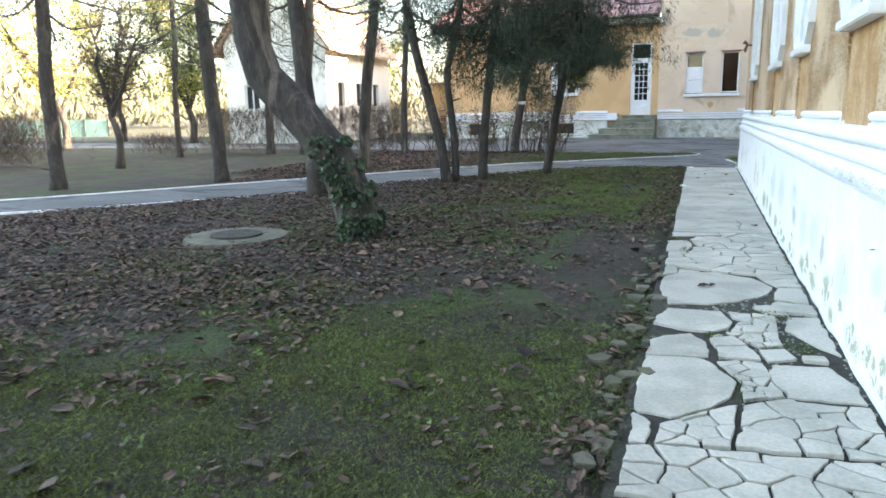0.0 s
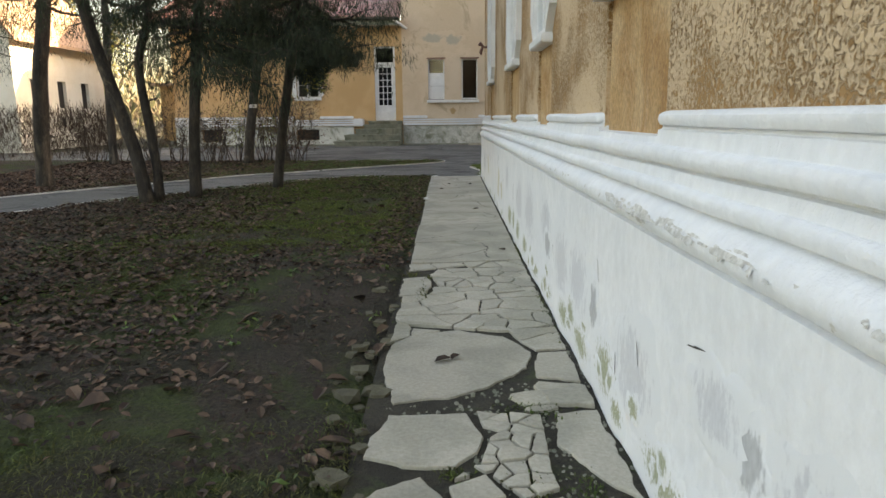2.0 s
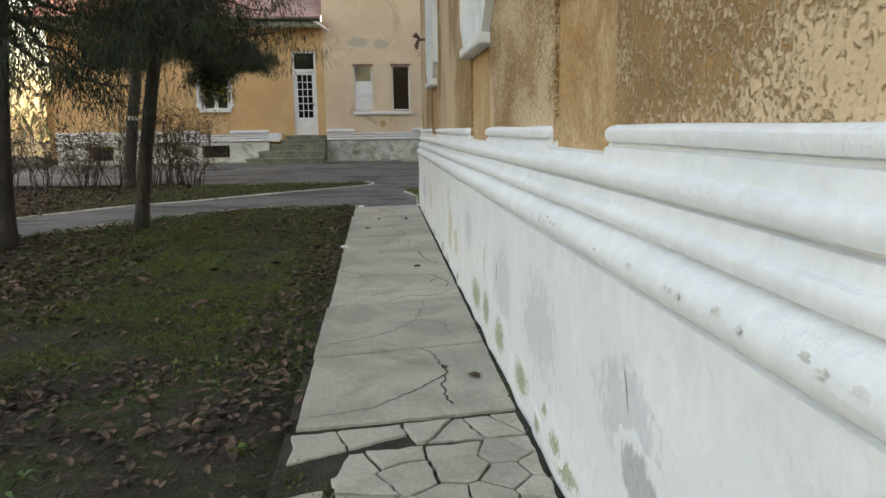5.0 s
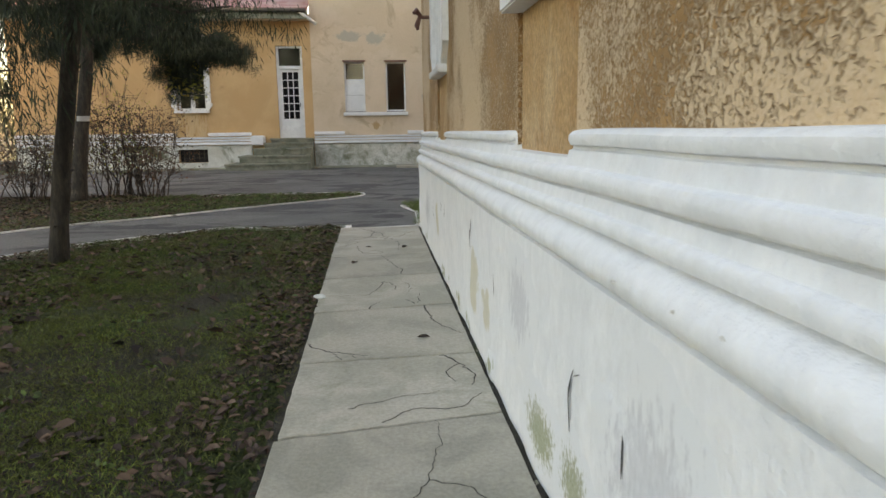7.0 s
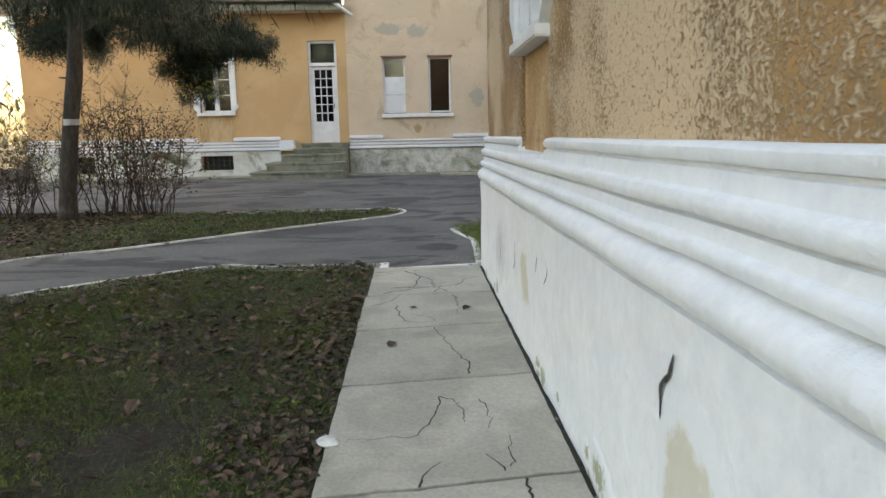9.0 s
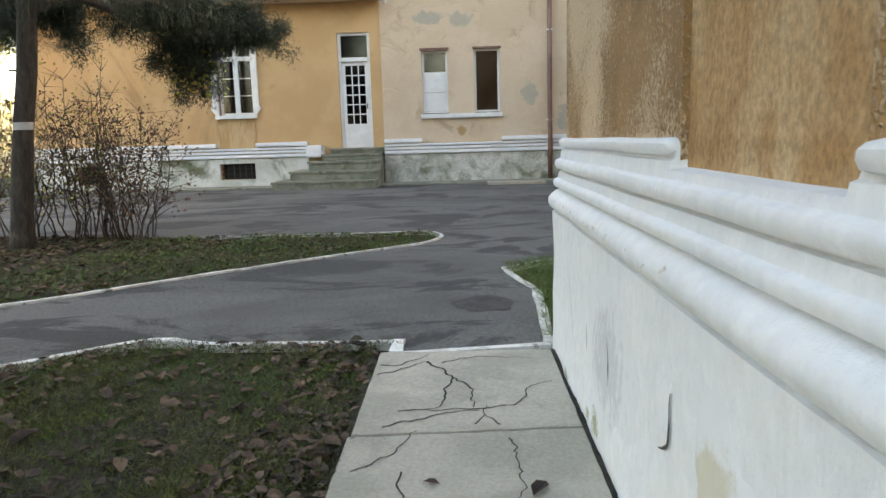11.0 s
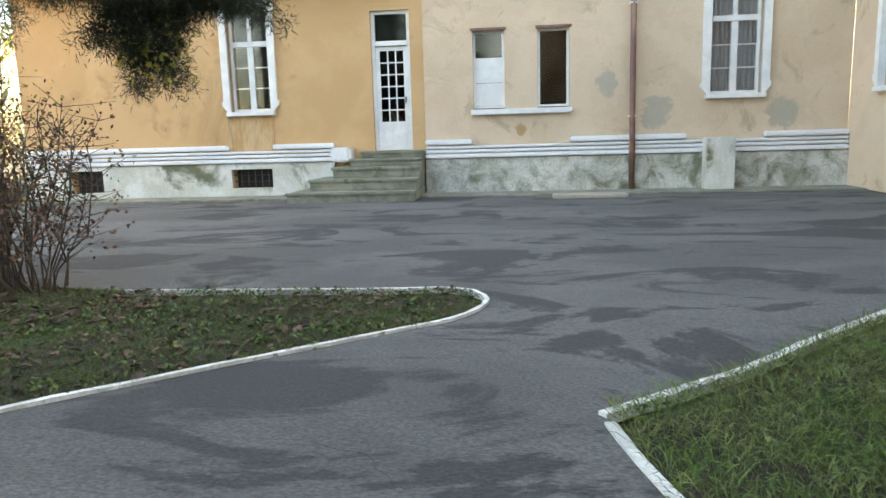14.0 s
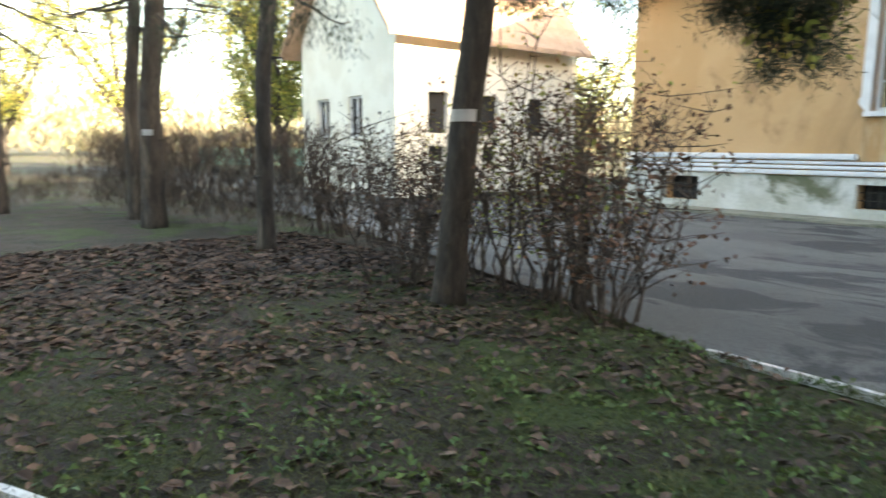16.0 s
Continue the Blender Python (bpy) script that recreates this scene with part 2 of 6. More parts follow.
WALLWHITE = (0.70, 0.722, 0.744)
M_MOSS = stain_mat("wall_moss", WALLWHITE, (0.53, 0.545, 0.43), 60, 1.1, 0.74, (0.15, 0.17, 0.09), (1, 1, 0.6))
M_BARE = stain_mat("bare_old_plaster", WALLWHITE, (0.63, 0.60, 0.50), 7, 1.4, 0.56, (0.53, 0.51, 0.43))
M_GREYSTAIN = stain_mat("grey_wall_stain", WALLWHITE, (0.67, 0.69, 0.72), 30, 1.0, 0.72, (0.48, 0.49, 0.52), (1, 1, 0.45))
M_GREYDARK = stain_mat("dark_wall_stain", WALLWHITE, (0.55, 0.57, 0.59), 26, 1.5, 0.56, (0.30, 0.31, 0.32), (1, 1, 0.45))
M_SCAR = mat("worn_roll_scar", (0.50, 0.49, 0.46), (0.62, 0.62, 0.60), 40, 0.9, 0.5, 60, (0.36, 0.345, 0.31), 55, fine=0.15)
M_GREYPATCH = stain_mat("facade_grey_patch", (0.57, 0.447, 0.33), (0.42, 0.375, 0.30), 4, 1.5, 0.56, (0.36, 0.325, 0.27))
M_RUSTSTAIN = stain_mat("facade_rust_stain", (0.57, 0.447, 0.33), (0.44, 0.29, 0.16), 6, 1.9, 0.56, (0.38, 0.24, 0.12))
M_GLASS = glass_mat("window_glass")


# ---- building helpers ----
def link_mesh(name, verts, faces, material, parent=None, label=""):
    me = bpy.data.meshes.new(name)
    me.from_pydata([tuple(map(float, v)) for v in verts], [], faces)
    me.materials.append(material)
    ob = new(name, me)
    ob.parent = parent
    if label:
        ob["label"] = label
    return ob


def part(name, bm, material, parent=None, label="", smooth=False):
    me = bpy.data.meshes.new(name)
    bm.to_mesh(me)
    bm.free()
    me.materials.append(material)
    if smooth:
        for p in me.polygons:
            p.use_smooth = True
    ob = new(name, me)
    ob.parent = parent
    if label:
        ob["label"] = label
    return ob


def empty(name, at=(0, 0, 0), label="", category="", group="", kind=""):
    ob = new(name)
    ob.empty_display_size = 0.1
    ob.location = at
    return tagged(ob, label, category, group, kind)


def add_box(bm, x0, x1, y0, y1, z0, z1, bevel=0.0):
    r = bmesh.ops.create_cube(bm, size=1.0)
    for v in r["verts"]:
        v.co = Vector((x0 + (v.co.x + 0.5) * (x1 - x0), y0 + (v.co.y + 0.5) * (y1 - y0), z0 + (v.co.z + 0.5) * (z1 - z0)))
    if bevel:
        edges = list({e for v in r["verts"] for e in v.link_edges})
        bmesh.ops.bevel(bm, geom=edges, offset=bevel, segments=2, affect="EDGES")


def box(name, x0, x1, y0, y1, z0, z1, material, parent=None, bevel=0.0, label=""):
    bm = bmesh.new()
    add_box(bm, x0, x1, y0, y1, z0, z1, bevel)
    return part(name, bm, material, parent, label)


def add_tube(bm, pts, radii, n=8, cap=True, rough=0.0):
    rings = []
    pts = [Vector(p) for p in pts]
    for i, p in enumerate(pts):
        d = (pts[min(i + 1, len(pts) - 1)] - pts[max(i - 1, 0)]).normalized()
        side = d.cross(Vector((0.31, 0.95, 0.05))).normalized()
        up = side.cross(d)
        ring = []
        for k in range(n):
            a = 2 * math.pi * k / n
            r = radii[i]
            if rough:
                r *= 1 + rough * noise.noise(p * 3.0 + Vector((math.cos(a), math.sin(a), 0)) * 1.5)
            ring.append(bm.verts.new(p + (side * math.cos(a) + up * math.sin(a)) * r))
        rings.append(ring)
    for a, b in zip(rings, rings[1:]):
        for k in range(n):
            bm.faces.new((a[k], a[(k + 1) % n], b[(k + 1) % n], b[k]))
    if cap:
        bm.faces.new(rings[0][::-1])
        bm.faces.new(rings[-1])


def smooth_line(pts, step=0.25):
    """Catmull-Rom through the points."""
    pts = [Vector(p) for p in pts]
    out = []
    for i in range(len(pts) - 1):
        p0, p1, p2, p3 = pts[max(i - 1, 0)], pts[i], pts[i + 1], pts[min(i + 2, len(pts) - 1)]
        n = max(1, int((p2 - p1).length / step))
        for k in range(n):
            t = k / n
            out.append(0.5 * ((2 * p1) + (p2 - p0) * t + (2 * p0 - 5 * p1 + 4 * p2 - p3) * t * t + (3 * p1 - p0 - 3 * p2 + p3) * t ** 3))
    out.append(pts[-1])
    return out


GROUND_Y, GROUND_Z = (-1000, 8, 17, 20, 27.5, 1000), (-0.04, -0.04, 0.035, 0.05, 0.16, 0.16)


def gz(y):
    return float(np.interp(y, GROUND_Y, GROUND_Z))


def wall_panel(name, axis, at, depth, a0, a1, z0, z1, holes, material, parent=None, label=""):
    """A wall with thickness, its face at `at` (x or y), running from a0 to a1; holes are (a0, a1, z0, z1) and go through."""
    us = sorted({a0, a1, *[v for h in holes for v in h[:2]]})
    zs = sorted({z0, z1, *[v for h in holes for v in h[2:]]})
    bm = bmesh.new()
    verts = {}

    def v(u, z, d):
        key = (round(u, 4), round(z, 4), d)
        if key not in verts:
            w = at + (depth if d else 0)
            verts[key] = bm.verts.new((w, u, z) if axis == "x" else (u, w, z))
        return verts[key]

    def solid(i, j):
        if not (0 <= i < len(us) - 1 and 0 <= j < len(zs) - 1):
            return False
        u, z = (us[i] + us[i + 1]) / 2, (zs[j] + zs[j + 1]) / 2
        return not any(h[0] < u < h[1] and h[2] < z < h[3] for h in holes)

    for i in range(len(us) - 1):
        for j in range(len(zs) - 1):
            if not solid(i, j):
                continue
            u, w, z, y = us[i], us[i + 1], zs[j], zs[j + 1]
            bm.faces.new((v(u, z, 0), v(w, z, 0), v(w, y, 0), v(u, y, 0)))
            bm.faces.new((v(u, z, 1), v(u, y, 1), v(w, y, 1), v(w, z, 1)))
            if not solid(i - 1, j):
                bm.faces.new((v(u, z, 0), v(u, y, 0), v(u, y, 1), v(u, z, 1)))
            if not solid(i + 1, j):
                bm.faces.new((v(w, z, 0), v(w, z, 1), v(w, y, 1), v(w, y, 0)))
            if not solid(i, j - 1):
                bm.faces.new((v(u, z, 0), v(u, z, 1), v(w, z, 1), v(w, z, 0)))
            if not solid(i, j + 1):
                bm.faces.new((v(u, y, 0), v(w, y, 0), v(w, y, 1), v(u, y, 1)))
    bmesh.ops.recalc_face_normals(bm, faces=bm.faces)
    return part(name, bm, material, parent, label)


# ---- ground, asphalt, kerbs ----
SOUTH = [(1.2, 15.75), (0.39, 15.66), (0.37, 15.83), (-0.72, 15.86), (-1.12, 15.97), (-1.61, 15.65), (-2.5, 14.95), (-3.46, 13.6), (-4.5, 12.38), (-5.75, 10.2), (-8.43, 7.42), (-13, 3.0), (-30, -13)]
NORTH = [(-31.5, -11.5), (-14.5, 4.4), (-9.9, 8.55), (-7.0, 12.1), (-5.5, 14.05), (-3.5, 16.4), (-2.55, 17.06), (-1.7, 17.82), (-1.0, 18.4), (-0.1, 19.12), (0.3, 19.44), (0.49, 19.8), (0.48, 20.1), (0.22, 20.33), (-0.5, 20.3), (-2.5, 20.27), (-4.0, 20.65), (-9.5, 21.6), (-16, 22.0), (-40, 23.0)]
FAR = [(-40, 26.0), (-13, 25.0), (-9.6, 27.3), (-3.3, 27.62), (6.7, 27.75), (6.7, 23.0)]
EAST = [(3.25, 19.77), (2.5, 19.1), (1.86, 18.5), (1.12, 17.93), (1.19, 17.56), (1.28, 17.1), (1.27, 16.4)]
ASPHALT = SOUTH + NORTH + FAR + EAST


def inside(poly, x, y):
    hit = False
    for (x0, y0), (x1, y1) in zip(poly, poly[1:] + poly[:1]):
        if (y0 > y) != (y1 > y) and x < (x1 - x0) * (y - y0) / (y1 - y0) + x0:
            hit = not hit
    return hit


def paved(x, y):
    return inside(ASPHALT, x, y) or (0.27 < x < 1.4 and y < 15.75) or (y > 27.3 and -9.7 < x < 6.9) or x > 1.3 and y < 16.3


def lawn_z(x, y):
    p = Vector((x, y, 0))
    return gz(y) + 0.018 * noise.noise(p * 1.1) + 0.014 * noise.noise(p * 4.0) + 0.008 * noise.noise(p * 11.0)


def build_ground():
    xs = [-900, -400, -200, -100, -60, -40, -30, -24, -20, -17] + list(np.arange(-15, 3.9, 0.14)) + [5, 7, 10, 16, 30, 60, 120, 300, 900]
    ys = [-900, -400, -200, -100, -50, -25, -12, -6, -3] + sorted(set(np.round(np.arange(-1, 23, 0.14), 3)) | {8.0, 17.0, 20.0}) + [24, 25, 26, 27.5, 30, 36, 45, 60, 100, 200, 400, 900]
    verts, faces = [], []
    for y in ys:
        for x in xs:
            near = -15 <= x <= 3.9 and -1 <= y <= 23
            pv = near and any(paved(x + dx, y + dy) for dx in (-0.07, 0.07) for dy in (-0.07, 0.07))
            verts.append((x, y, gz(y) - 0.05 if pv else (lawn_z(x, y) if near else gz(y) - (0.05 if paved(x, y) else 0))))
    w = len(xs)
    for j in range(len(ys) - 1):
        for i in range(w - 1):
            faces.append((j * w + i, j * w + i + 1, (j + 1) * w + i + 1, (j + 1) * w + i))
    ob = link_mesh("ground", verts, faces, M_SOIL)
    for p in ob.data.polygons:
        p.use_smooth = True
    return tagged(ob, "dark soil with moss, thin grass and trodden bare patches", "ground", kind="structure")


build_ground()


def flat_poly(name, outline, material, lift, cut=1.0):
    bm = bmesh.new()
    vs = [bm.verts.new((x, y, 0)) for x, y in outline]
    es = [bm.edges.new((a, b)) for a, b in zip(vs, vs[1:] + vs[:1])]
    bmesh.ops.triangle_fill(bm, use_beauty=True, use_dissolve=False, edges=es)
    for y in GROUND_Y[1:-1]:
        bmesh.ops.bisect_plane(bm, geom=bm.verts[:] + bm.edges[:] + bm.faces[:], plane_co=(0, y, 0), plane_no=(0, 1, 0))
    for v in bm.verts:
        v.co.z = gz(v.co.y) + lift
    bmesh.ops.recalc_face_normals(bm, faces=bm.faces)
    for f in bm.faces:
        if f.normal.z < 0:
            f.normal_flip()
    return part(name, bm, material)


tagged(flat_poly("road", ASPHALT, M_ASPHALT, 0.0), "worn grey asphalt with darker damp patches", "road", kind="structure")


def kerb(name, line, width, height, label, step=0.12):
    """A narrow painted edging that follows the line, its outline uneven."""
    pts = smooth_line([(x, y, 0) for x, y in line], step) if len(line) > 2 else [Vector((*line[0], 0)).lerp(Vector((*line[1], 0)), k / 12) for k in range(13)]
    rows = []
    for i, p in enumerate(pts):
        d = (pts[min(i + 1, len(pts) - 1)] - pts[max(i - 1, 0)]).normalized()
        s = Vector((-d.y, d.x, 0))
        w = width * (0.5 + 0.2 * noise.noise(p * 5.3)) 
        h = height * (1 + 0.25 * noise.noise(p * 3.7 + Vector((9, 0, 0))))
        z = gz(p.y)
        rows.append([p - s * w + Vector((0, 0, z - 0.03)), p - s * w * 0.85 + Vector((0, 0, z + h)), p + s * w * 0.85 + Vector((0, 0, z + h)), p + s * w + Vector((0, 0, z - 0.03))])
    verts = [v for r in rows for v in r]
    faces = []
    for i in range(len(rows) - 1):
        for k in range(3):
            a = i * 4 + k
            faces.append((a, a + 1, a + 5, a + 4))
    faces += [(0, 3, 2, 1), tuple(len(verts) - 4 + k for k in range(4))]
    return tagged(link_mesh(name, verts, faces, M_KERB), label, "kerb", kind="structure")


kerb("kerb_lawn", [(0.36, 15.83), (-0.72, 15.86), (-1.12, 15.97), (-1.61, 15.65), (-2.5, 14.95), (-3.46, 13.6), (-4.5, 12.38), (-5.75, 10.2), (-8.43, 7.42), (-13, 3.0), (-20, -3.6)], 0.06, 0.018, "white-painted kerb edging between lawn and asphalt path")
kerb("kerb_walkway", [(0.33, 15.63), (0.8, 15.69), (1.22, 15.75)], 0.06, 0.012, "white-painted edge across the end of the slab walkway")
kerb("kerb_corner", [(0.365, 15.64), (0.365, 15.86)], 0.085, 0.02, "white-painted kerb end at the lawn corner")
kerb("kerb_island", [(-13, 5.8), (-9.9, 8.55), (-7.0, 12.1), (-5.5, 14.05), (-3.5, 16.4), (-2.55, 17.06), (-1.7, 17.82), (-1.0, 18.4), (-0.1, 19.12), (0.3, 19.44), (0.49, 19.8), (0.48, 20.1), (0.22, 20.33), (-0.5, 20.3), (-2.5, 20.27)], 0.045, 0.02, "thin white-painted kerb round the grass island")
kerb("kerb_grass", [(1.1, 17.92), (1.86, 18.5), (2.5, 19.1), (3.25, 19.77), (6.7, 23.0)], 0.06, 0.02, "white-painted kerb of the corner grass bed")
kerb("kerb_grass_side", [(1.12, 17.84), (1.19, 17.5), (1.29, 17.14)], 0.055, 0.014, "chipped white kerb piece beside the grass bed")
kerb("kerb_wall_side", [(1.29, 17.03), (1.27, 16.5), (1.22, 15.76)], 0.08, 0.02, "white-painted kerb along the asphalt beside the wall corner")


# ---- slab walkway ----
def clip_poly(poly, px, py, nx, ny):
    """Keeps the side of the line through (px, py) on which (x - p) . n < 0."""
    out = []
    for (x0, y0), (x1, y1) in zip(poly, poly[1:] + poly[:1]):
        d0, d1 = (x0 - px) * nx + (y0 - py) * ny, (x1 - px) * nx + (y1 - py) * ny
        if d0 <= 0:
            out.append((x0, y0))
        if d0 * d1 < 0:
            k = d0 / (d0 - d1)
            out.append((x0 + (x1 - x0) * k, y0 + (y1 - y0) * k))
    return out


walkway = empty("walkway", label="cracked concrete slab walkway along the wall", category="walkway", kind="structure")
X0, X1 = 0.285, 1.207
rng = random.Random(11)


def add_piece(poly, top, tilt, rough_edge):
    """One broken piece of slab: jagged outline, a thin chamfer and a level top."""
    cx, cy = sum(p[0] for p in poly) / len(poly), sum(p[1] for p in poly) / len(poly)
    ring = []
    for (x0, y0), (x1, y1) in zip(poly, poly[1:] + poly[:1]):
        n = max(1, min(24, int(math.hypot(x1 - x0, y1 - y0) / 0.03)))
        for q in range(n):
            x, y = x0 + (x1 - x0) * q / n, y0 + (y1 - y0) * q / n
            amp = rough_edge * (min(1.0, 0.25 + max(0.0, min(x - X0, X1 - x)) / 0.08) if y > 8.2 else 1.0)
            ring.append((x + amp * (noise.noise(Vector((x * 9, y * 9, 0))) + 0.55 * noise.noise(Vector((x * 31, y * 31, 5)))),
                         y + amp * (noise.noise(Vector((x * 9, y * 9, 8))) + 0.55 * noise.noise(Vector((x * 31, y * 31, 3))))))
    r = max(0.03, min(math.hypot(p[0] - cx, p[1] - cy) for p in ring))
    verts, faces, n = [], [], len(ring)
    for inset, dz in ((1.0, -0.05), (1.0, -0.003), (1 - 0.003 / r, 0.0)):
        for x, y in ring:
            x, y = cx + (x - cx) * inset, cy + (y - cy) * inset
            verts.append((x, y, gz(y) + top + dz + tilt[0] * (x - cx) + tilt[1] * (y - cy)))
    for a in range(2):
        for q in range(n):
            faces.append((a * n + q, a * n + (q + 1) % n, (a + 1) * n + (q + 1) % n, (a + 1) * n + q))
    faces.append(tuple(2 * n + q for q in range(n)))
    link_mesh("slab", verts, faces, M_SLAB, walkway)


def inset_poly(poly, g):
    """A convex outline drawn in by g all round."""
    area = sum(a[0] * q[1] - q[0] * a[1] for a, q in zip(poly, poly[1:] + poly[:1]))
    s = 1 if area > 0 else -1
    out = poly
    for (x0, y0), (x1, y1) in zip(poly, poly[1:] + poly[:1]):
        d = math.hypot(x1 - x0, y1 - y0)
        if d > 1e-6 and len(out) > 2:
            nx, ny = s * (y1 - y0) / d, -s * (x1 - x0) / d
            out = clip_poly(out, x0 - nx * g, y0 - ny * g, nx, ny)
    return out


def poly_area(poly):
    return abs(sum(a[0] * q[1] - q[0] * a[1] for a, q in zip(poly, poly[1:] + poly[:1]))) / 2


def shatter(poly, target, gap, low, amp, lost=0.0):
    """Breaks an outline into irregular cells of about the target area, each drawn back from the cracks."""
    n = max(1, round(poly_area(poly) / target))
    xs, ys = [p[0] for p in poly], [p[1] for p in poly]
    sites = []
    while len(sites) < n:
        tries = []
        while len(tries) < 3:
            c = (rng.uniform(min(xs), max(xs)), rng.uniform(min(ys), max(ys)))
            if n == 1 or inside(poly, *c):
                tries.append(c)
        sites.append(max(tries, key=lambda c: min((math.hypot(c[0] - q[0], c[1] - q[1]) for q in sites), default=9)))
    for a in sites:
        cell = poly
        for q in sites:
            if q is not a and len(cell) > 2:
                cell = clip_poly(cell, (a[0] + q[0]) / 2, (a[1] + q[1]) / 2, q[0] - a[0], q[1] - a[1])
        cell = inset_poly(cell, gap * rng.uniform(0.25, 0.7)) if len(cell) > 2 else cell
        if len(cell) > 2 and poly_area(cell) > 0.0003 and rng.random() >= lost:
            add_piece(cell, 0.025 + rng.uniform(-low, low), (rng.uniform(-low, low), rng.uniform(-low, low)), amp)


# broken stretch of the walkway: outline, area of a piece, gap, share of pieces that are gone
BROKEN = (([(X0, 3.0), (X1, 3.0), (X1, 3.5), (X0, 3.36)], 0.02, 0.016, 0.0),
          ([(X0, 3.37), (0.37, 3.38), (0.38, 3.58), (X0, 3.68)], 0.02, 0.014, 0.0),
          ([(0.39, 3.39), (0.66, 3.44), (0.70, 3.86), (0.58, 3.75), (0.44, 3.61), (0.40, 3.58)], 0.009, 0.012, 0.0),
          ([(0.67, 3.44), (X1, 3.51), (X1, 3.98), (0.90, 3.97), (0.72, 3.86)], 0.018, 0.013, 0.0),
          ([(X0 - 0.01, 3.72), (0.31, 3.66), (0.44, 3.64), (0.59, 3.78), (0.69, 3.94), (0.71, 4.1), (0.6, 4.34), (0.54, 4.39), (X0, 4.35)], 1.0, 0.010, 0.0),
          ([(0.72, 3.9), (0.89, 4.0), (0.85, 4.28), (0.86, 4.4), (0.72, 4.42), (0.62, 4.37), (0.72, 4.11)], 0.007, 0.012, 0.0),
          ([(0.9, 4.0), (X1, 4.02), (X1, 4.22), (1.13, 4.44), (0.88, 4.4), (0.84, 4.28)], 0.3, 0.012, 0.0),
          ([(X0 + 0.005, 4.37), (0.59, 4.42), (0.58, 4.66), (0.5, 4.78), (0.36, 4.7), (X0 + 0.01, 4.6)], 1.0, 0.008, 0.0),
          ([(0.63, 4.42), (0.84, 4.44), (0.82, 4.58), (0.72, 4.78), (0.6, 4.7)], 0.03, 0.012, 0.0),
          ([(0.86, 4.43), (1.0, 4.5), (0.96, 4.66), (0.84, 4.6)], 0.05, 0.012, 0.0),
          ([(1.02, 4.48), (1.14, 4.5), (1.14, 4.58), (1.02, 4.56)], 0.05, 0.012, 0.0),
          ([(0.6, 4.74), (0.72, 4.8), (0.84, 4.63), (0.95, 4.7), (0.97, 5.24), (0.7, 5.3), (0.75, 5.06), (0.72, 4.93)], 0.0062, 0.011, 0.05),
          ([(0.99, 5.0), (1.12, 4.74), (X1, 4.62), (X1, 5.3), (1.04, 5.27)], 1.0, 0.010, 0.0),
          ([(X0 + 0.01, 4.92), (0.46, 4.83), (0.61, 4.85), (0.7, 4.94), (0.73, 5.06), (0.67, 5.27), (0.36, 5.25), (X0 + 0.015, 5.05)], 1.0, 0.010, 0.0),
          ([(0.74, 5.3), (0.98, 5.28), (1.06, 5.32), (1.0, 5.5), (0.86, 5.46)], 0.016, 0.016, 0.15),
          ([(1.02, 5.36), (X1, 5.32), (X1, 5.56), (1.0, 5.6), (0.97, 5.54)], 0.03, 0.014, 0.0),
          ([(X0, 5.71), (X0, 6.1), (0.4, 6.3), (0.65, 6.36), (0.9, 6.24), (1.02, 6.0), (0.98, 5.78), (0.78, 5.55), (0.6, 5.43), (0.36, 5.38)], 1.0, 0.010, 0.0),
          ([(1.0, 5.66), (X1, 5.6), (X1, 6.01), (1.05, 5.99), (1.01, 5.8)], 0.12, 0.010, 0.0),
          ([(1.05, 6.02), (X1, 6.04), (X1, 6.42), (0.92, 6.36), (0.95, 6.22)], 0.05, 0.014, 0.0),
          ([(X0, 6.16), (0.62, 6.4), (0.9, 6.33), (X1, 6.45), (X1, 6.7), (X0, 6.62)], 0.024, 0.010, 0.02),
          ([(X0, 6.63), (X1, 6.71), (X1, 7.34), (1.0, 7.28), (0.47, 7.14), (X0, 7.1)], 0.028, 0.010, 0.0),
          ([(X0 - 0.02, 7.12), (0.45, 7.15), (0.49, 7.48), (0.44, 7.68), (X0 - 0.03, 7.6)], 1.0, 0.012, 0.0),
          ([(0.47, 7.16), (1.0, 7.3), (X1, 7.36), (X1, 7.98), (0.5, 7.92), (0.46, 7.7), (0.51, 7.48)], 0.022, 0.011, 0.0),
          ([(X0, 7.86), (0.5, 7.95), (X1, 8.0), (X1, 8.2), (X0, 8.1)], 0.03, 0.010, 0.0))
for outline, target, gap, lost in BROKEN:
    shatter(outline, target, gap, 0.005, 0.009 if target < 0.012 else 0.016, lost)

JOINTS = [8.13, 8.99, 10.0, 10.86, 11.82, 12.82, 13.72, 14.58, 15.62]
SKEW = [0.1, 0.15, 0.15, 0.06, 0.12, 0.1, 0.1, 0.05, 0.0]
for i, (y0, y1) in enumerate(zip(JOINTS, JOINTS[1:])):
    jx = rng.uniform(-0.012, 0.012)
    add_piece([(X0 + jx, y0 + 0.011), (X1, y0 + 0.011 + SKEW[i]), (X1, y1 - 0.010 + SKEW[i + 1]), (X0 + jx, y1 - 0.010)], 0.025, (0, 0), 0.012)
for y0, y1 in ((-1.0, -0.1), (-0.1, 0.9), (0.9, 1.85), (1.85, 2.5), (2.5, 2.99)):
    shatter([(X0, y0 + 0.008), (X1, y0 + 0.008), (X1, y1 - 0.008), (X0, y1 - 0.008)], 0.05, 0.012, 0.005, 0.014)


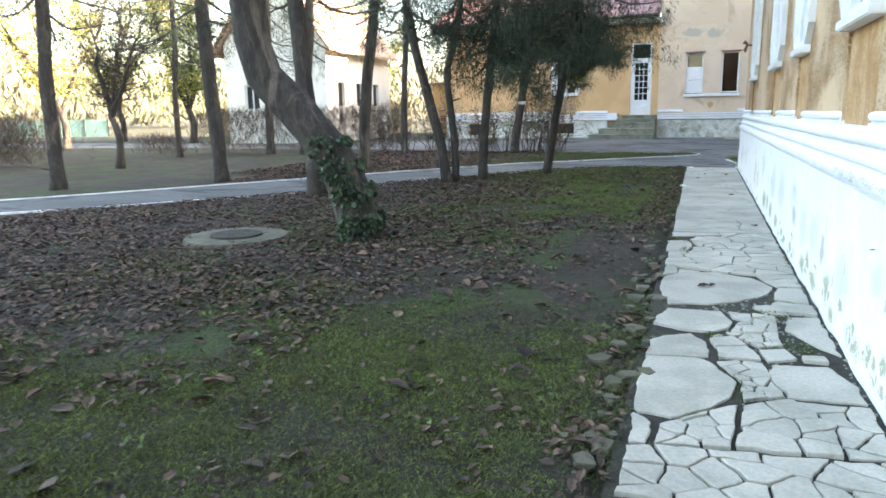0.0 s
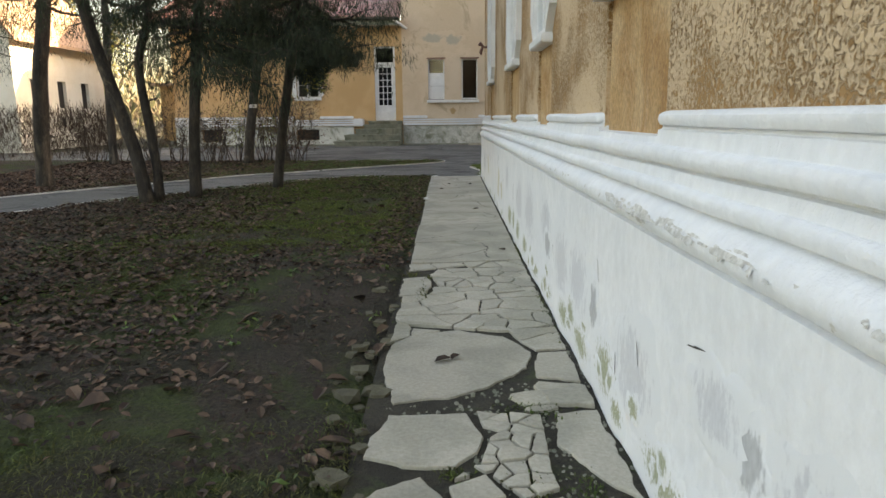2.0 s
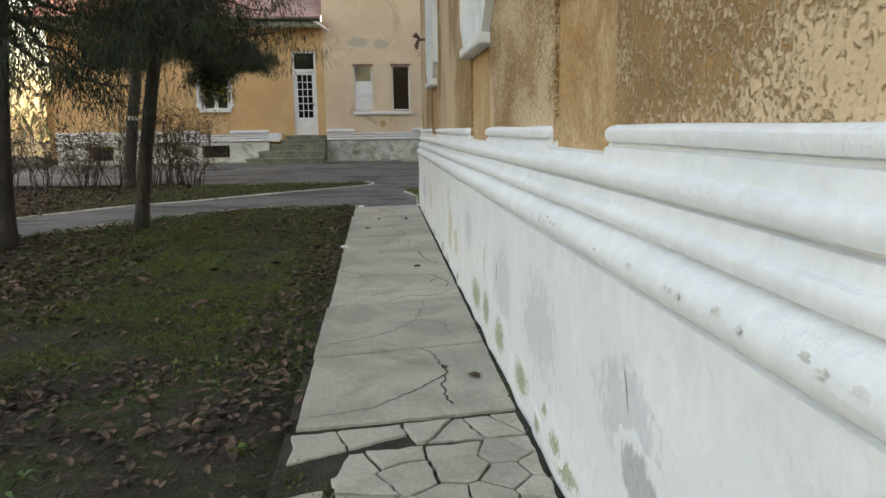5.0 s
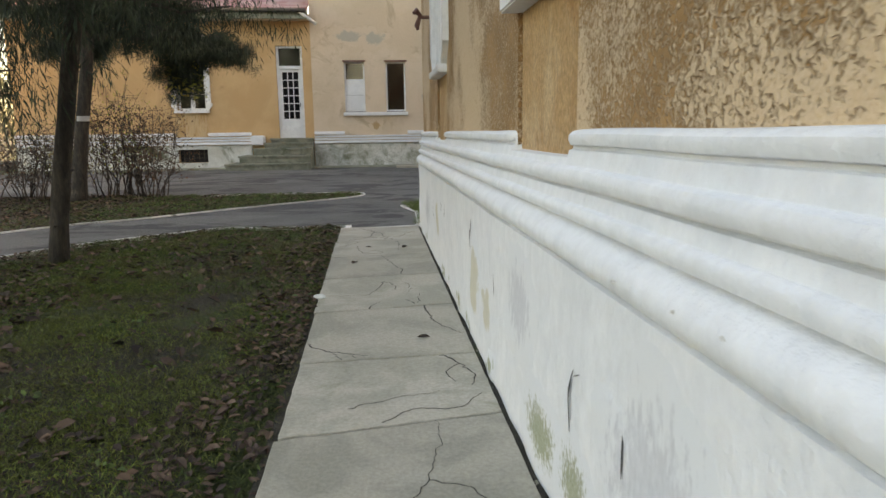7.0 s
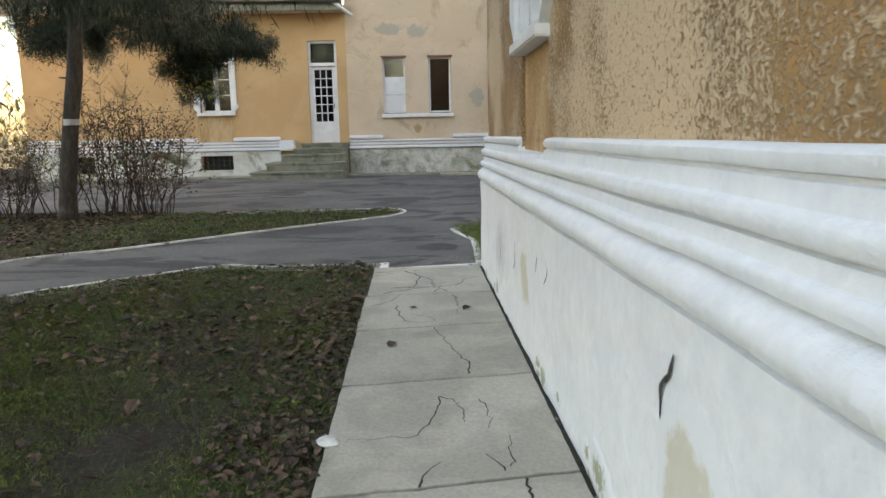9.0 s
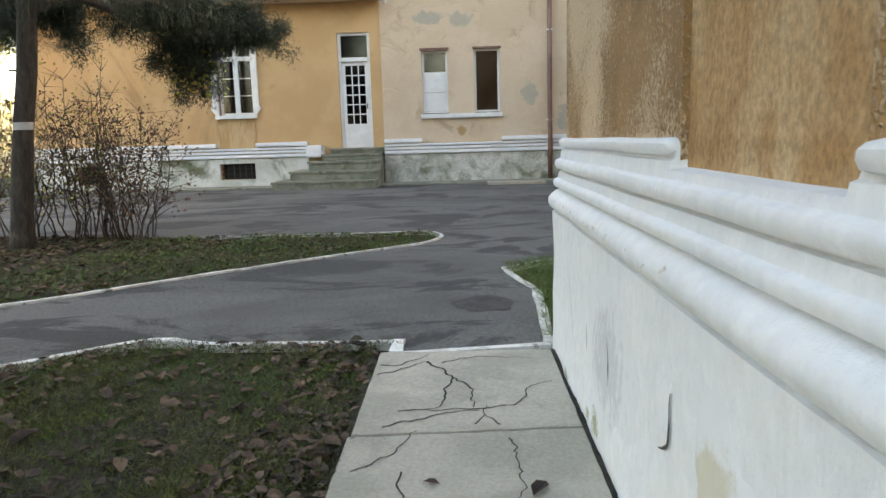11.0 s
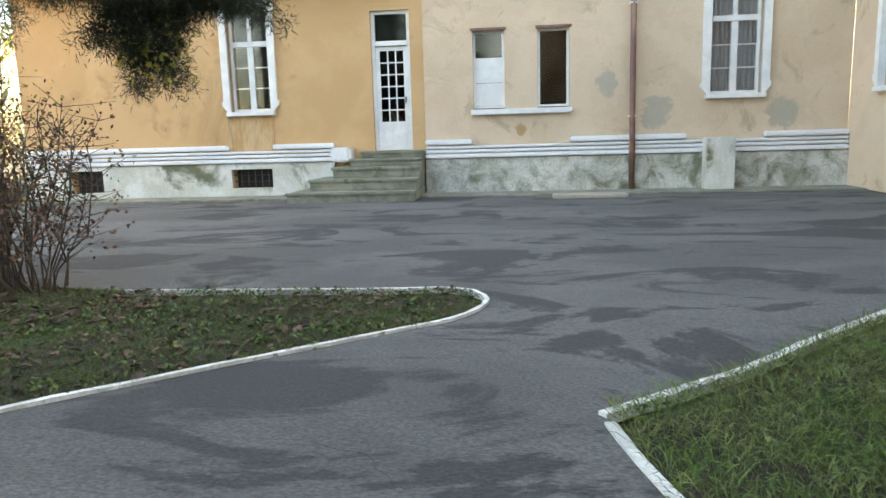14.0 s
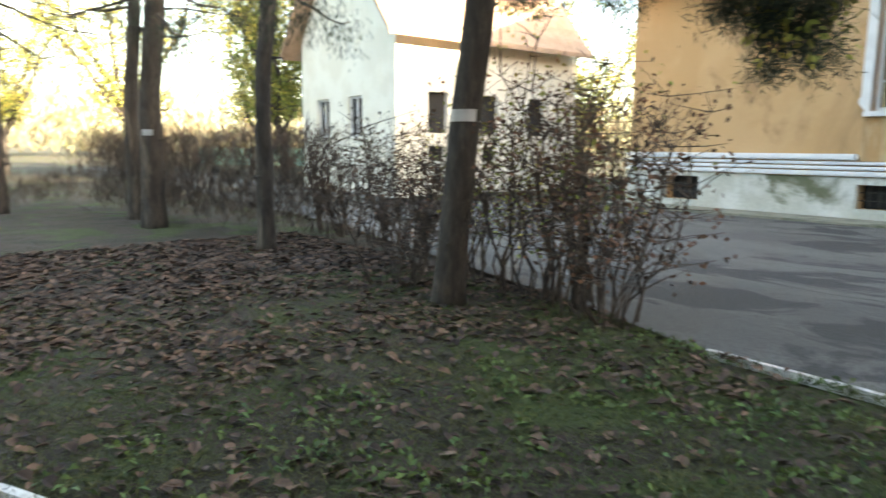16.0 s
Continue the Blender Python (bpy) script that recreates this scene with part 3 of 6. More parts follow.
def rubble_zone(x, y):
    """Where the concrete has gone to small crumbs with soil between."""
    return (0.62 < x < 1.05 and 4.4 < y < 5.6) or (5.28 < y < 5.4 and x < 0.8) or (0.72 < x < 0.9 and 3.85 < y < 4.4) or (1.0 < x < 1.12 and 4.56 < y < 4.8)


def slab_crack(points, width):
    """A jagged crack over a slab, wide where it starts and thin at its end."""
    line = smooth_line([(x, y, 0) for x, y in points], 0.022)
    bm = bmesh.new()
    prev = None
    for k, p in enumerate(line):
        d = (line[min(k + 1, len(line) - 1)] - line[max(k - 1, 0)]).normalized()
        w = width * (1 - 0.65 * k / len(line)) * (0.75 + 0.9 * abs(noise.noise(p * 27.0)))
        x = p.x + 0.022 * noise.noise(p * 14.0) + 0.014 * noise.noise(p * 41.0)
        y = p.y + 0.022 * noise.noise(p * 14.0 + Vector((7, 3, 1))) + 0.014 * noise.noise(p * 41.0 + Vector((7, 3, 1)))
        if not X0 + 0.015 < x < X1 - 0.012:
            break
        cur = [bm.verts.new((x - d.y * w / 2 * e, y + d.x * w / 2 * e, gz(y) + 0.0272)) for e in (1, -1)]
        if prev:
            bm.faces.new((prev[0], prev[1], cur[1], cur[0]))
        prev = cur
    if len(bm.faces) > 1:
        part("crack", bm, M_CRACK, walkway)


for width, points in ((0.013, ((1.0, 11.9), (1.05, 11.5), (1.12, 11.36), (1.19, 11.25))), (0.008, ((0.95, 11.96), (0.93, 12.03), (0.89, 12.09))), (0.006, ((0.97, 12.0), (1.0, 12.23))),
                      (0.008, ((0.75, 12.66), (0.65, 12.29), (0.5, 12.25), (0.36, 12.24))), (0.008, ((0.75, 12.66), (0.82, 12.55), (0.84, 12.36))), (0.009, ((0.64, 11.86), (0.66, 11.95), (0.71, 12.03))),
                      (0.006, ((0.91, 12.61), (0.94, 12.5), (0.93, 12.3))), (0.009, ((0.88, 12.93), (0.9, 13.07), (0.82, 13.4), (0.75, 13.73))), (0.009, ((0.5, 14.27), (0.57, 13.9), (0.74, 13.87), (0.7, 14.0), (0.6, 14.05))),
                      (0.010, ((0.32, 14.29), (0.45, 14.4), (0.54, 14.62))), (0.008, ((0.91, 14.55), (0.93, 14.3), (0.91, 14.02))), (0.014, ((0.55, 15.44), (0.62, 15.33), (0.69, 15.2), (0.77, 15.06), (0.77, 14.84))),
                      (0.013, ((0.69, 15.2), (0.65, 15.05), (0.64, 14.88), (0.56, 14.81))), (0.012, ((0.31, 15.26), (0.43, 15.33), (0.55, 15.44))), (0.009, ((0.62, 15.42), (0.8, 15.5), (1.1, 15.47))),
                      (0.012, ((0.45, 14.81), (0.75, 14.82), (0.96, 14.87), (1.04, 15.06), (1.15, 15.14))), (0.013, ((0.4, 14.65), (0.55, 14.73), (0.69, 14.79), (0.8, 14.8))), (0.010, ((0.78, 14.66), (0.82, 14.76))), (0.009, ((0.88, 14.66), (0.82, 14.76), (0.84, 14.86))),
                      (0.012, ((0.32, 15.4), (0.43, 15.42), (0.56, 15.56))), (0.012, ((0.3, 11.16), (0.41, 11.05), (0.62, 10.93))), (0.008, ((0.44, 11.04), (0.47, 10.94), (0.5, 10.9))), (0.007, ((0.5, 11.0), (0.55, 10.96), (0.57, 10.9))), (0.012, ((1.02, 10.88), (1.1, 10.76), (1.15, 10.6), (1.13, 10.45))), (0.008, ((1.1, 10.76), (1.04, 10.66), (1.06, 10.5))), (0.008, ((1.15, 10.62), (1.19, 10.6))),
                      (0.012, ((0.94, 8.3), (0.92, 8.5), (0.95, 8.74), (0.9, 8.95), (0.84, 9.08))), (0.009, ((0.94, 8.66), (0.8, 8.5), (0.6, 8.32), (0.32, 8.24))), (0.007, ((0.35, 9.2), (0.6, 9.32), (0.78, 9.5), (0.9, 9.8), (0.93, 10.1))), (0.007, ((0.85, 9.62), (1.0, 9.55), (1.05, 9.3))), (0.008, ((1.19, 9.5), (1.05, 9.62), (1.0, 9.9))),
                      (0.007, ((0.55, 10.25), (0.75, 10.35), (0.98, 10.4))), (0.009, ((0.7, 10.1), (0.85, 10.22), (1.02, 10.2), (1.15, 10.35)))):
    slab_crack(points, width)
# crumbs of concrete lying in the gaps
for i in range(420):
    while True:
        x, y = rng.uniform(X0, 1.228), rng.choice((rng.uniform(3.3, 6.2), rng.uniform(3.3, 12.5)))
        if rubble_zone(x, y) or x > 1.195:
            break
    s, turn = rng.uniform(0.004, 0.013), rng.uniform(0, 6.28)
    verts = []
    for level, width in ((0.0, 1.0), (0.75, 0.6)):
        for q in range(5):
            a, r = turn + q * 1.257 + rng.uniform(-0.4, 0.4), s * width * rng.uniform(0.6, 1.3)
            verts.append((min(1.232, x + r * math.cos(a)), y + r * math.sin(a), gz(y) + 0.008 + s * level * rng.uniform(0.7, 1.2)))
    link_mesh("crumb", verts, [(q, (q + 1) % 5, 5 + (q + 1) % 5, 5 + q) for q in range(5)] + [(5, 6, 7, 8, 9)], M_STONE, walkway)
flatbed = flat_poly("walkway_bed", [(0.25, -1.2), (1.26, -1.2), (1.26, 15.66), (0.25, 15.62)], M_JOINT, 0.009)
tagged(flatbed, "dark soil showing in the joints between slabs", "soil", kind="structure")


# ---- the near building ----
WX = 1.235           # lower face of the plinth
WU = 1.30           # upper wall face
YC = 15.72           # its north corner
Y_BACK = -7.0
NICHES = [(4.91, 5.76), (7.37, 8.02), (9.47, 10.3), (13.02, 13.81)]
PROFILE = [(0.0, -0.3), (0.0, -0.05), (0.0, 0.05), (0.0, 0.15), (0.0, 0.25), (0.0, 0.35), (0.0, 0.45), (0.0, 0.55), (0.0, 0.65), (0.0, 0.74), (0.0, 0.788), (0.018, 0.793), (0.018, 0.800), (-0.006, 0.806), (-0.016, 0.822), (-0.02, 0.842), (-0.016, 0.862), (-0.004, 0.88), (0.010, 0.892), (0.020, 0.902), (0.036, 0.908),
           (0.036, 0.914), (0.010, 0.920), (0.004, 0.936), (0.005, 0.950), (0.012, 0.960), (0.026, 0.965), (0.028, 0.985), (0.032, 0.999), (0.048, 1.004), (0.048, 1.011), (0.018, 1.016), (0.011, 1.032), (0.011, 1.048), (0.018, 1.060),
           (0.036, 1.068), (0.038, 1.09), (0.042, 1.112), (0.053, 1.116), (0.053, 1.124), (0.036, 1.128), (0.029, 1.143), (0.031, 1.158), (0.042, 1.168), (0.061, 1.172), (0.10, 1.174)]
NICHE_CUT = next(i for i, p in enumerate(PROFILE) if p[1] >= 1.085)


def wall_wobble(p):
    low = min(0.25, max(0.0, 0.76 - p.z))
    return 0.005 * noise.noise(Vector((0, p.y, p.z)) * 2.0) + low * 0.05 * noise.noise(Vector((3, p.y * 2.4, p.z * 2.4))) + low * 0.02 * noise.noise(Vector((7, p.y * 5, p.z * 5)))


ROLL_END = (0.002, 0.006, 0.014, 0.028, 0.045)


def build_plinth():
    """The plinth's moulded profile swept along the west wall and round the corner; its top roll breaks at the niches."""
    ys = set(np.round(np.arange(Y_BACK, YC - 0.06, 0.1), 3))
    for a, b in NICHES:
        ys = {y for y in ys if abs(y - a) > 0.02 and abs(y - b) > 0.02} | {a - e for e in ROLL_END} | {b + e for e in ROLL_END} | {a + 0.001, b - 0.001}
    bm = bmesh.new()
    rows = []
    for y in sorted(ys) + [YC, YC + 1]:
        row = []
        for i, (dx, z) in enumerate(PROFILE):
            if y == YC:
                p = Vector((WX + dx, YC - dx, z))
            elif y > YC:
                p = Vector((6.95, YC - dx, z))
            else:
                if i >= NICHE_CUT and any(a < y < b for a, b in NICHES):
                    k = (i - NICHE_CUT) / (len(PROFILE) - 1 - NICHE_CUT)
                    dx, z = 0.040 + 0.06 * k, 1.091 + 0.008 * k
                elif z > 1.122:
                    d = min(min(abs(y - a), abs(y - b)) for a, b in NICHES)
                    s = math.sqrt(max(0.0, 1 - (1 - min(d, 0.045) / 0.045) ** 2))
                    dx, z = 0.065 + (dx - 0.065) * s, 1.146 + (z - 1.146) * s
                p = Vector((WX + dx, y, z))
            wob = wall_wobble(p)
            row.append(bm.verts.new((p.x + wob, p.y, p.z + 0.005 * noise.noise(p * 2.0 + Vector((5, 5, 5))))))
        rows.append(row)
    for a, b in zip(rows, rows[1:]):
        for k in range(len(PROFILE) - 1):
            f = bm.faces.new((a[k], b[k], b[k + 1], a[k + 1]))
            f.smooth = True
    bmesh.ops.recalc_face_normals(bm, faces=bm.faces)
    for e in bm.edges:
        if len(e.link_faces) == 2 and e.calc_face_angle(0) > 0.62:
            e.smooth = False
    ob = part("plinth", bm, M_WHITE)
    return tagged(ob, "whitewashed moulded plinth, stained and cracked near the ground", "plinth", kind="structure")


PLINTH = build_plinth()


def wall_patch(y, z, ry, rz, material, name, seed, proud=0.003, ragged=0.45):
    """An irregular patch on the plinth's face: bare plaster, moss or a stain, following its unevenness."""
    bm = bmesh.new()
    n, m = 40, 6
    rings = []
    for k in range(m + 1):
        ring = []
        for i in range(n):
            a = 2 * math.pi * i / n
            r = 1 + ragged * noise.noise(Vector((math.cos(a) * 1.3, math.sin(a) * 1.3, seed * 3.1))) + 0.5 * ragged * noise.noise(Vector((math.cos(a) * 4, math.sin(a) * 4, seed * 1.7)))
            r *= max(k, 0.02) / m
            p = Vector((0, y + math.cos(a) * ry * r, max(-0.04, z + math.sin(a) * rz * r)))
            ring.append(bm.verts.new((WX + wall_wobble(p) - (proud if k < m else -0.002), p.y, p.z)))
        rings.append(ring)
    for a, b in zip(rings, rings[1:]):
        for i in range(n):
            bm.faces.new((a[i], a[(i + 1) % n], b[(i + 1) % n], b[i]))
    bm.faces.new(rings[0])
    bmesh.ops.recalc_face_normals(bm, faces=bm.faces)
    return part(name, bm, material, PLINTH, smooth=True)


def wall_crack(pts, width, name="crack"):
    """A dark crack, wider in the middle, over the plinth's face."""
    line = smooth_line([(0, y, z) for y, z in pts], 0.02)
    bm = bmesh.new()
    prev = None
    for i, p in enumerate(line):
        k = i / max(1, len(line) - 1)
        w = width * (0.25 + 0.75 * math.sin(math.pi * k)) * (1 + 0.6 * noise.noise(p * 30))
        j = 0.008 * noise.noise(p * 18)
        x = WX + wall_wobble(p) - 0.0055
        cur = [bm.verts.new((x, p.y + j - w / 2, p.z)), bm.verts.new((x, p.y + j + w / 2, p.z + w * 0.3))]
        if prev:
            bm.faces.new((prev[0], prev[1], cur[1], cur[0]))
        prev = cur
    return part(name, bm, M_CRACK, PLINTH)


patches = [(3.72, 0.33, 0.17, 0.24, M_GREYDARK, "dark_stain"), (4.28, 0.52, 0.09, 0.07, M_GREYDARK, "dark_stain"), (4.02, 0.44, 0.1, 0.12, M_GREYDARK, "dark_stain"), (6.95, 0.36, 0.16, 0.14, M_GREYDARK, "dark_stain"), (5.55, 0.34, 0.12, 0.16, M_GREYDARK, "dark_stain"),
           (8.25, 0.07, 0.24, 0.14, M_MOSS, "moss_patch"), (8.75, 0.1, 0.26, 0.2, M_MOSS, "moss_patch"), (9.2, 0.1, 0.26, 0.22, M_MOSS, "moss_patch"), (7.6, 0.05, 0.3, 0.1, M_MOSS, "moss_patch"), (7.0, 0.05, 0.35, 0.12, M_MOSS, "moss_patch"), (4.6, 0.05, 0.35, 0.15, M_MOSS, "moss_patch"), (5.8, 0.05, 0.3, 0.14, M_MOSS, "moss_patch"), (3.9, 0.04, 0.3, 0.14, M_MOSS, "moss_patch"),
           (9.6, 0.1, 0.3, 0.26, M_MOSS, "moss_patch"), (5.3, 0.1, 0.3, 0.24, M_MOSS, "moss_patch"), (6.3, 0.06, 0.3, 0.16, M_MOSS, "moss_patch"),
           (11.1, 0.40, 0.2, 0.27, M_BARE, "bare_patch"), (10.72, 0.26, 0.16, 0.2, M_BARE, "bare_patch"), (13.3, 0.42, 0.2, 0.25, M_BARE, "bare_patch"),
           (4.2, 0.46, 0.22, 0.16, M_GREYSTAIN, "grey_stain"), (3.75, 0.44, 0.22, 0.2, M_GREYSTAIN, "grey_stain"), (6.45, 0.36, 0.3, 0.3, M_GREYSTAIN, "grey_stain"), (5.9, 0.35, 0.3, 0.24, M_GREYSTAIN, "grey_stain"),
           (7.9, 0.38, 0.4, 0.34, M_GREYSTAIN, "grey_stain"), (8.7, 0.42, 0.4, 0.3, M_GREYSTAIN, "grey_stain"), (4.95, 0.3, 0.3, 0.25, M_GREYSTAIN, "grey_stain"), (9.95, 0.5, 0.3, 0.24, M_GREYSTAIN, "grey_stain"), (14.3, 0.4, 0.4, 0.3, M_GREYSTAIN, "grey_stain"),
           (7.1, 0.45, 0.35, 0.25, M_GREYSTAIN, "grey_stain")]
prs = random.Random(8)
for _ in range(62):
    y = prs.choice((prs.uniform(3.0, 10.2), prs.uniform(3.0, 7.2), prs.uniform(10, 15.5)))
    s = prs.uniform(0.05, 0.15)
    patches.append((y, prs.uniform(-0.01, 0.09) + (prs.uniform(0, 0.14) if y < 10.3 else 0), s, s * prs.uniform(0.5, 0.95), M_MOSS, "moss_patch"))
for i, (y, z, ry, rz, m, nm) in enumerate(patches):
    wall_patch(y, z, ry, rz, m, nm, i + 1, 0.003 + 0.0006 * (i % 4))
for pts, w in ((((11.2, 0.69), (11.22, 0.63), (11.27, 0.58), (11.28, 0.5)), 0.02), (((12.72, 0.62), (12.7, 0.56), (12.78, 0.5)), 0.012), (((12.95, 0.6), (12.97, 0.52)), 0.014), (((13.6, 0.58), (13.62, 0.44), (13.7, 0.4)), 0.014),
               (((9.22, 0.52), (9.27, 0.44), (9.26, 0.32)), 0.014), (((9.22, 0.5), (9.16, 0.53)), 0.006), (((5.5, 0.57), (5.46, 0.47)), 0.01), (((10.5, 0.52), (10.49, 0.42)), 0.012), (((3.75, 0.44), (3.72, 0.2), (3.66, -0.02)), 0.006),
               (((4.42, 0.56), (4.3, 0.585)), 0.014), (((4.86, 0.42), (4.84, 0.34)), 0.008), (((5.15, 0.28), (5.12, 0.2)), 0.012), (((7.05, 0.6), (7.0, 0.5)), 0.006), (((14.3, 0.5), (14.28, 0.34)), 0.012), (((14.72, 0.44), (14.7, 0.33)), 0.01),
               (((15.15, 0.62), (15.05, 0.4), (14.95, 0.25)), 0.004), (((8.85, 0.5), (8.84, 0.4)), 0.01), (((3.5, 0.32), (3.4, 0.2), (3.42, 0.05)), 0.004), (((6.75, 0.42), (6.7, 0.3)), 0.008)):
    wall_crack(pts, w)
# worn scars along the lowest roll
rs = random.Random(3)
for i in range(120):
    y = rs.choice((rs.uniform(4.75, 5.45), rs.uniform(4.1, 4.9), rs.uniform(4.3, 5.3), rs.uniform(3.4, 4.3), rs.uniform(5.6, 9.0), rs.uniform(13.6, 15.6)))
    z = rs.gauss(0.853, 0.007)
    bm = bmesh.new()
    ry, rz = rs.uniform(0.008, 0.06 if 4 < y < 5.4 else 0.016), rs.uniform(0.003, 0.012 if 4 < y < 5.4 else 0.008)
    ring = []
    for k in range(14):
        a = 2 * math.pi * k / 14
        r = 1 + 0.9 * noise.noise(Vector((math.cos(a) * 3, math.sin(a) * 3, i * 2.3)))
        zz = z + math.sin(a) * rz * r
        ring.append(bm.verts.new((WX - 0.029 + 0.5 * abs(zz - 0.837) + wall_wobble(Vector((0, y, 0.84))), y + math.cos(a) * ry * r, zz)))
    bm.faces.new(ring)
    part("scar", bm, M_SCAR, PLINTH)
wall_panel("wall_west", "x", WU, 0.45, Y_BACK, YC - 0.07, 1.15, 7.6, [(a, b, 1.05, 3.3) for a, b in NICHES], M_PLASTER)
tagged(bpy.data.objects["wall_west"], "ochre roughcast plaster wall, flaking and streaked", "wall", kind="structure")
wall_panel("wall_north_end", "y", YC - 0.07, -0.42, WU + 0.452, 12.0, 1.15, 7.6, [], M_PLASTER)
tagged(bpy.data.objects["wall_north_end"], "ochre roughcast end wall of the near building", "wall", kind="structure")
wall_panel("wall_south_end", "y", Y_BACK, 0.4, WU + 0.452, 12.0, -0.2, 7.6, [], M_PLASTER)
tagged(bpy.data.objects["wall_south_end"], "ochre plaster end wall", "wall", kind="structure")


# two unseen walls, added to keep the sun from shining through the windows
tagged(wall_panel("wall_east_end", "x", 12.0, 0.4, Y_BACK, YC, -0.2, 7.6, [], M_PLASTER), "added unseen rear wall of the near building, keeps the sun out", "wall", kind="structure")
tagged(box("corridor_wall", 3.2, 3.4, Y_BACK + 0.45, YC - 0.55, -0.2, 7.5, M_UNLIT), "added near-black inner wall, keeps the sun out of the windows", "wall", kind="structure")


def window_west(y0, y1):
    """A tall window of the near wall with its white surround, sill and recessed apron."""
    root = empty("window", (WU, (y0 + y1) / 2, 1.7), "tall white-framed window with moulded surround and sill", "window", "windows of the near wall", "structure")
    inv = Matrix.Translation(-Vector(root.location))

    def put(ob):
        ob.matrix_parent_inverse = inv
        return ob

    put(box("apron", WU + 0.018, WU + 0.2, y0 + 0.002, y1 - 0.002, 1.08, 1.66, M_APRON, root, label="recessed rust-streaked panel under the window"))
    bm = bmesh.new()
    add_box(bm, WU - 0.075, WU + 0.25, y0 - 0.02, y1 + 0.02, 1.64, 1.70, 0.008)
    put(part("sill", bm, M_PAINT, root))
    for s, a in ((-1, y0), (1, y1)):
        bm = bmesh.new()
        prof = [(0.0, 1.704), (0.14, 1.84), (0.17, 1.86), (0.17, 3.3), (0.0, 3.3)]
        front = [bm.verts.new((WU - 0.05, a + s * u, z)) for u, z in prof]
        back = [bm.verts.new((WU + 0.1, a + s * u, z)) for u, z in prof]
        bm.faces.new(front)
        bm.faces.new(back[::-1])
        for i in range(len(prof)):
            j = (i + 1) % len(prof)
            bm.faces.new((front[i], front[j], back[j], back[i]))
        bmesh.ops.recalc_face_normals(bm, faces=bm.faces)
        put(part("surround", bm, M_PAINT, root, "white-painted moulded jamb"))
    put(box("lintel", WU - 0.05, WU + 0.1, y0 - 0.17, y1 + 0.17, 3.304, 3.46, M_PAINT, root))
    f = WU - 0.02
    for nm, b in (("frame", (f, f + 0.06, y0 + 0.002, y0 + 0.06, 1.702, 3.298)), ("frame", (f, f + 0.06, y1 - 0.06, y1 - 0.002, 1.702, 3.298)),
                  ("frame", (f, f + 0.06, y0 + 0.06, y1 - 0.06, 1.702, 1.76)), ("frame", (f, f + 0.06, y0 + 0.06, y1 - 0.06, 3.24, 3.298)),
                  ("mullion", (f, f + 0.06, (y0 + y1) / 2 - 0.035, (y0 + y1) / 2 + 0.035, 1.76, 3.24)), ("transom", (f - 0.004, f + 0.064, y0 + 0.06, y1 - 0.06, 2.68, 2.74))):
        put(box(nm, *b, M_PAINT, root, 0.004))
    put(box("blind", f + 0.064, f + 0.075, y0 + 0.06, y1 - 0.06, 1.76, 3.24, M_PAINT, root, label="white inner blind"))
    g = put(box("pane", f + 0.05, f + 0.056, y0 + 0.06, y1 - 0.06, 1.76, 3.24, M_GLASS, root))
    g.visible_shadow = False


for a, b in NICHES:
    window_west(a, b)


# ---- roof of the near building, unseen, sized for its shadow ----
def gable_roof(name, x0, x1, y0, y1, z, rise, over, material, label, along="y"):
    bm = bmesh.new()
    t = 0.12
    if along == "y":
        xm = (x0 + x1) / 2
        sec = [(x0 - over, z - over * rise / (xm - x0)), (xm, z + rise), (x1 + over, z - over * rise / (xm - x0))]
        def v(p, y, d):
            return bm.verts.new((p[0], y, p[1] + d))
        ends = [[v(p, y, d) for p in sec for d in (0, t)] for y in (y0 - over, y1 + over)]
    else:
        ym = (y0 + y1) / 2
        sec = [(y0 - over, z - over * rise / (ym - y0)), (ym, z + rise), (y1 + over, z - over * rise / (ym - y0))]
        ends = [[bm.verts.new((x, p[0], p[1] + d)) for p in sec for d in (0, t)] for x in (x0 - over, x1 + over)]
    a, b = ends
    for i, j in ((0, 2), (2, 4)):
        bm.faces.new((a[i], a[j], b[j], b[i]))
        bm.faces.new((a[i + 1], b[i + 1], b[j + 1], a[j + 1]))
        bm.faces.new((a[i], a[i + 1], a[j + 1], a[j]))
        bm.faces.new((b[i], b[j], b[j + 1], b[i + 1]))
    bm.faces.new((a[0], b[0], b[1], a[1]))
    bm.faces.new((a[4], a[5], b[5], b[4]))
    bmesh.ops.recalc_face_normals(bm, faces=bm.faces)
    return tagged(part(name, bm, material), label, "roof", kind="structure")


# out of view; its height is set by how far the shadow must reach
gable_roof("roof_near", 1.3, 12.0, Y_BACK, 16.2, 7.6, 2.4, 0.4, M_TILE, "unseen tiled roof of the near building, sized to shade the lawn")


# ---- the far building ----
FY = 28.58
LX, MX, RX = -9.62, -1.07, 6.8
RYD = 0.0
HOLES_L = [(-5.02, -4.18, 1.88, 3.9), (-2.1, -1.33, 1.03, 3.72), (-5.09, -4.22, 0.34, 0.73), (-8.66, -7.9, 0.30, 0.76)]
HOLES_R = [(-0.11, 0.5, 1.78, 3.25), (1.13, 1.73, 1.78, 3.25), (4.3, 5.22, 1.92, 4.0)]
ZP = 1.2             # top of the far plinth
wall_panel("wall_far_left", "y", FY, 0.45, LX, MX, 0.05, 4.62, HOLES_L, M_ORANGE)
tagged(bpy.data.objects["wall_far_left"], "orange-ochre plaster facade with faded patches", "wall", kind="structure")
wall_panel("wall_far_right", "y", FY - 0.03, 0.45, MX + 0.002, RX, 0.05, 5.9, HOLES_R, M_CREAM)
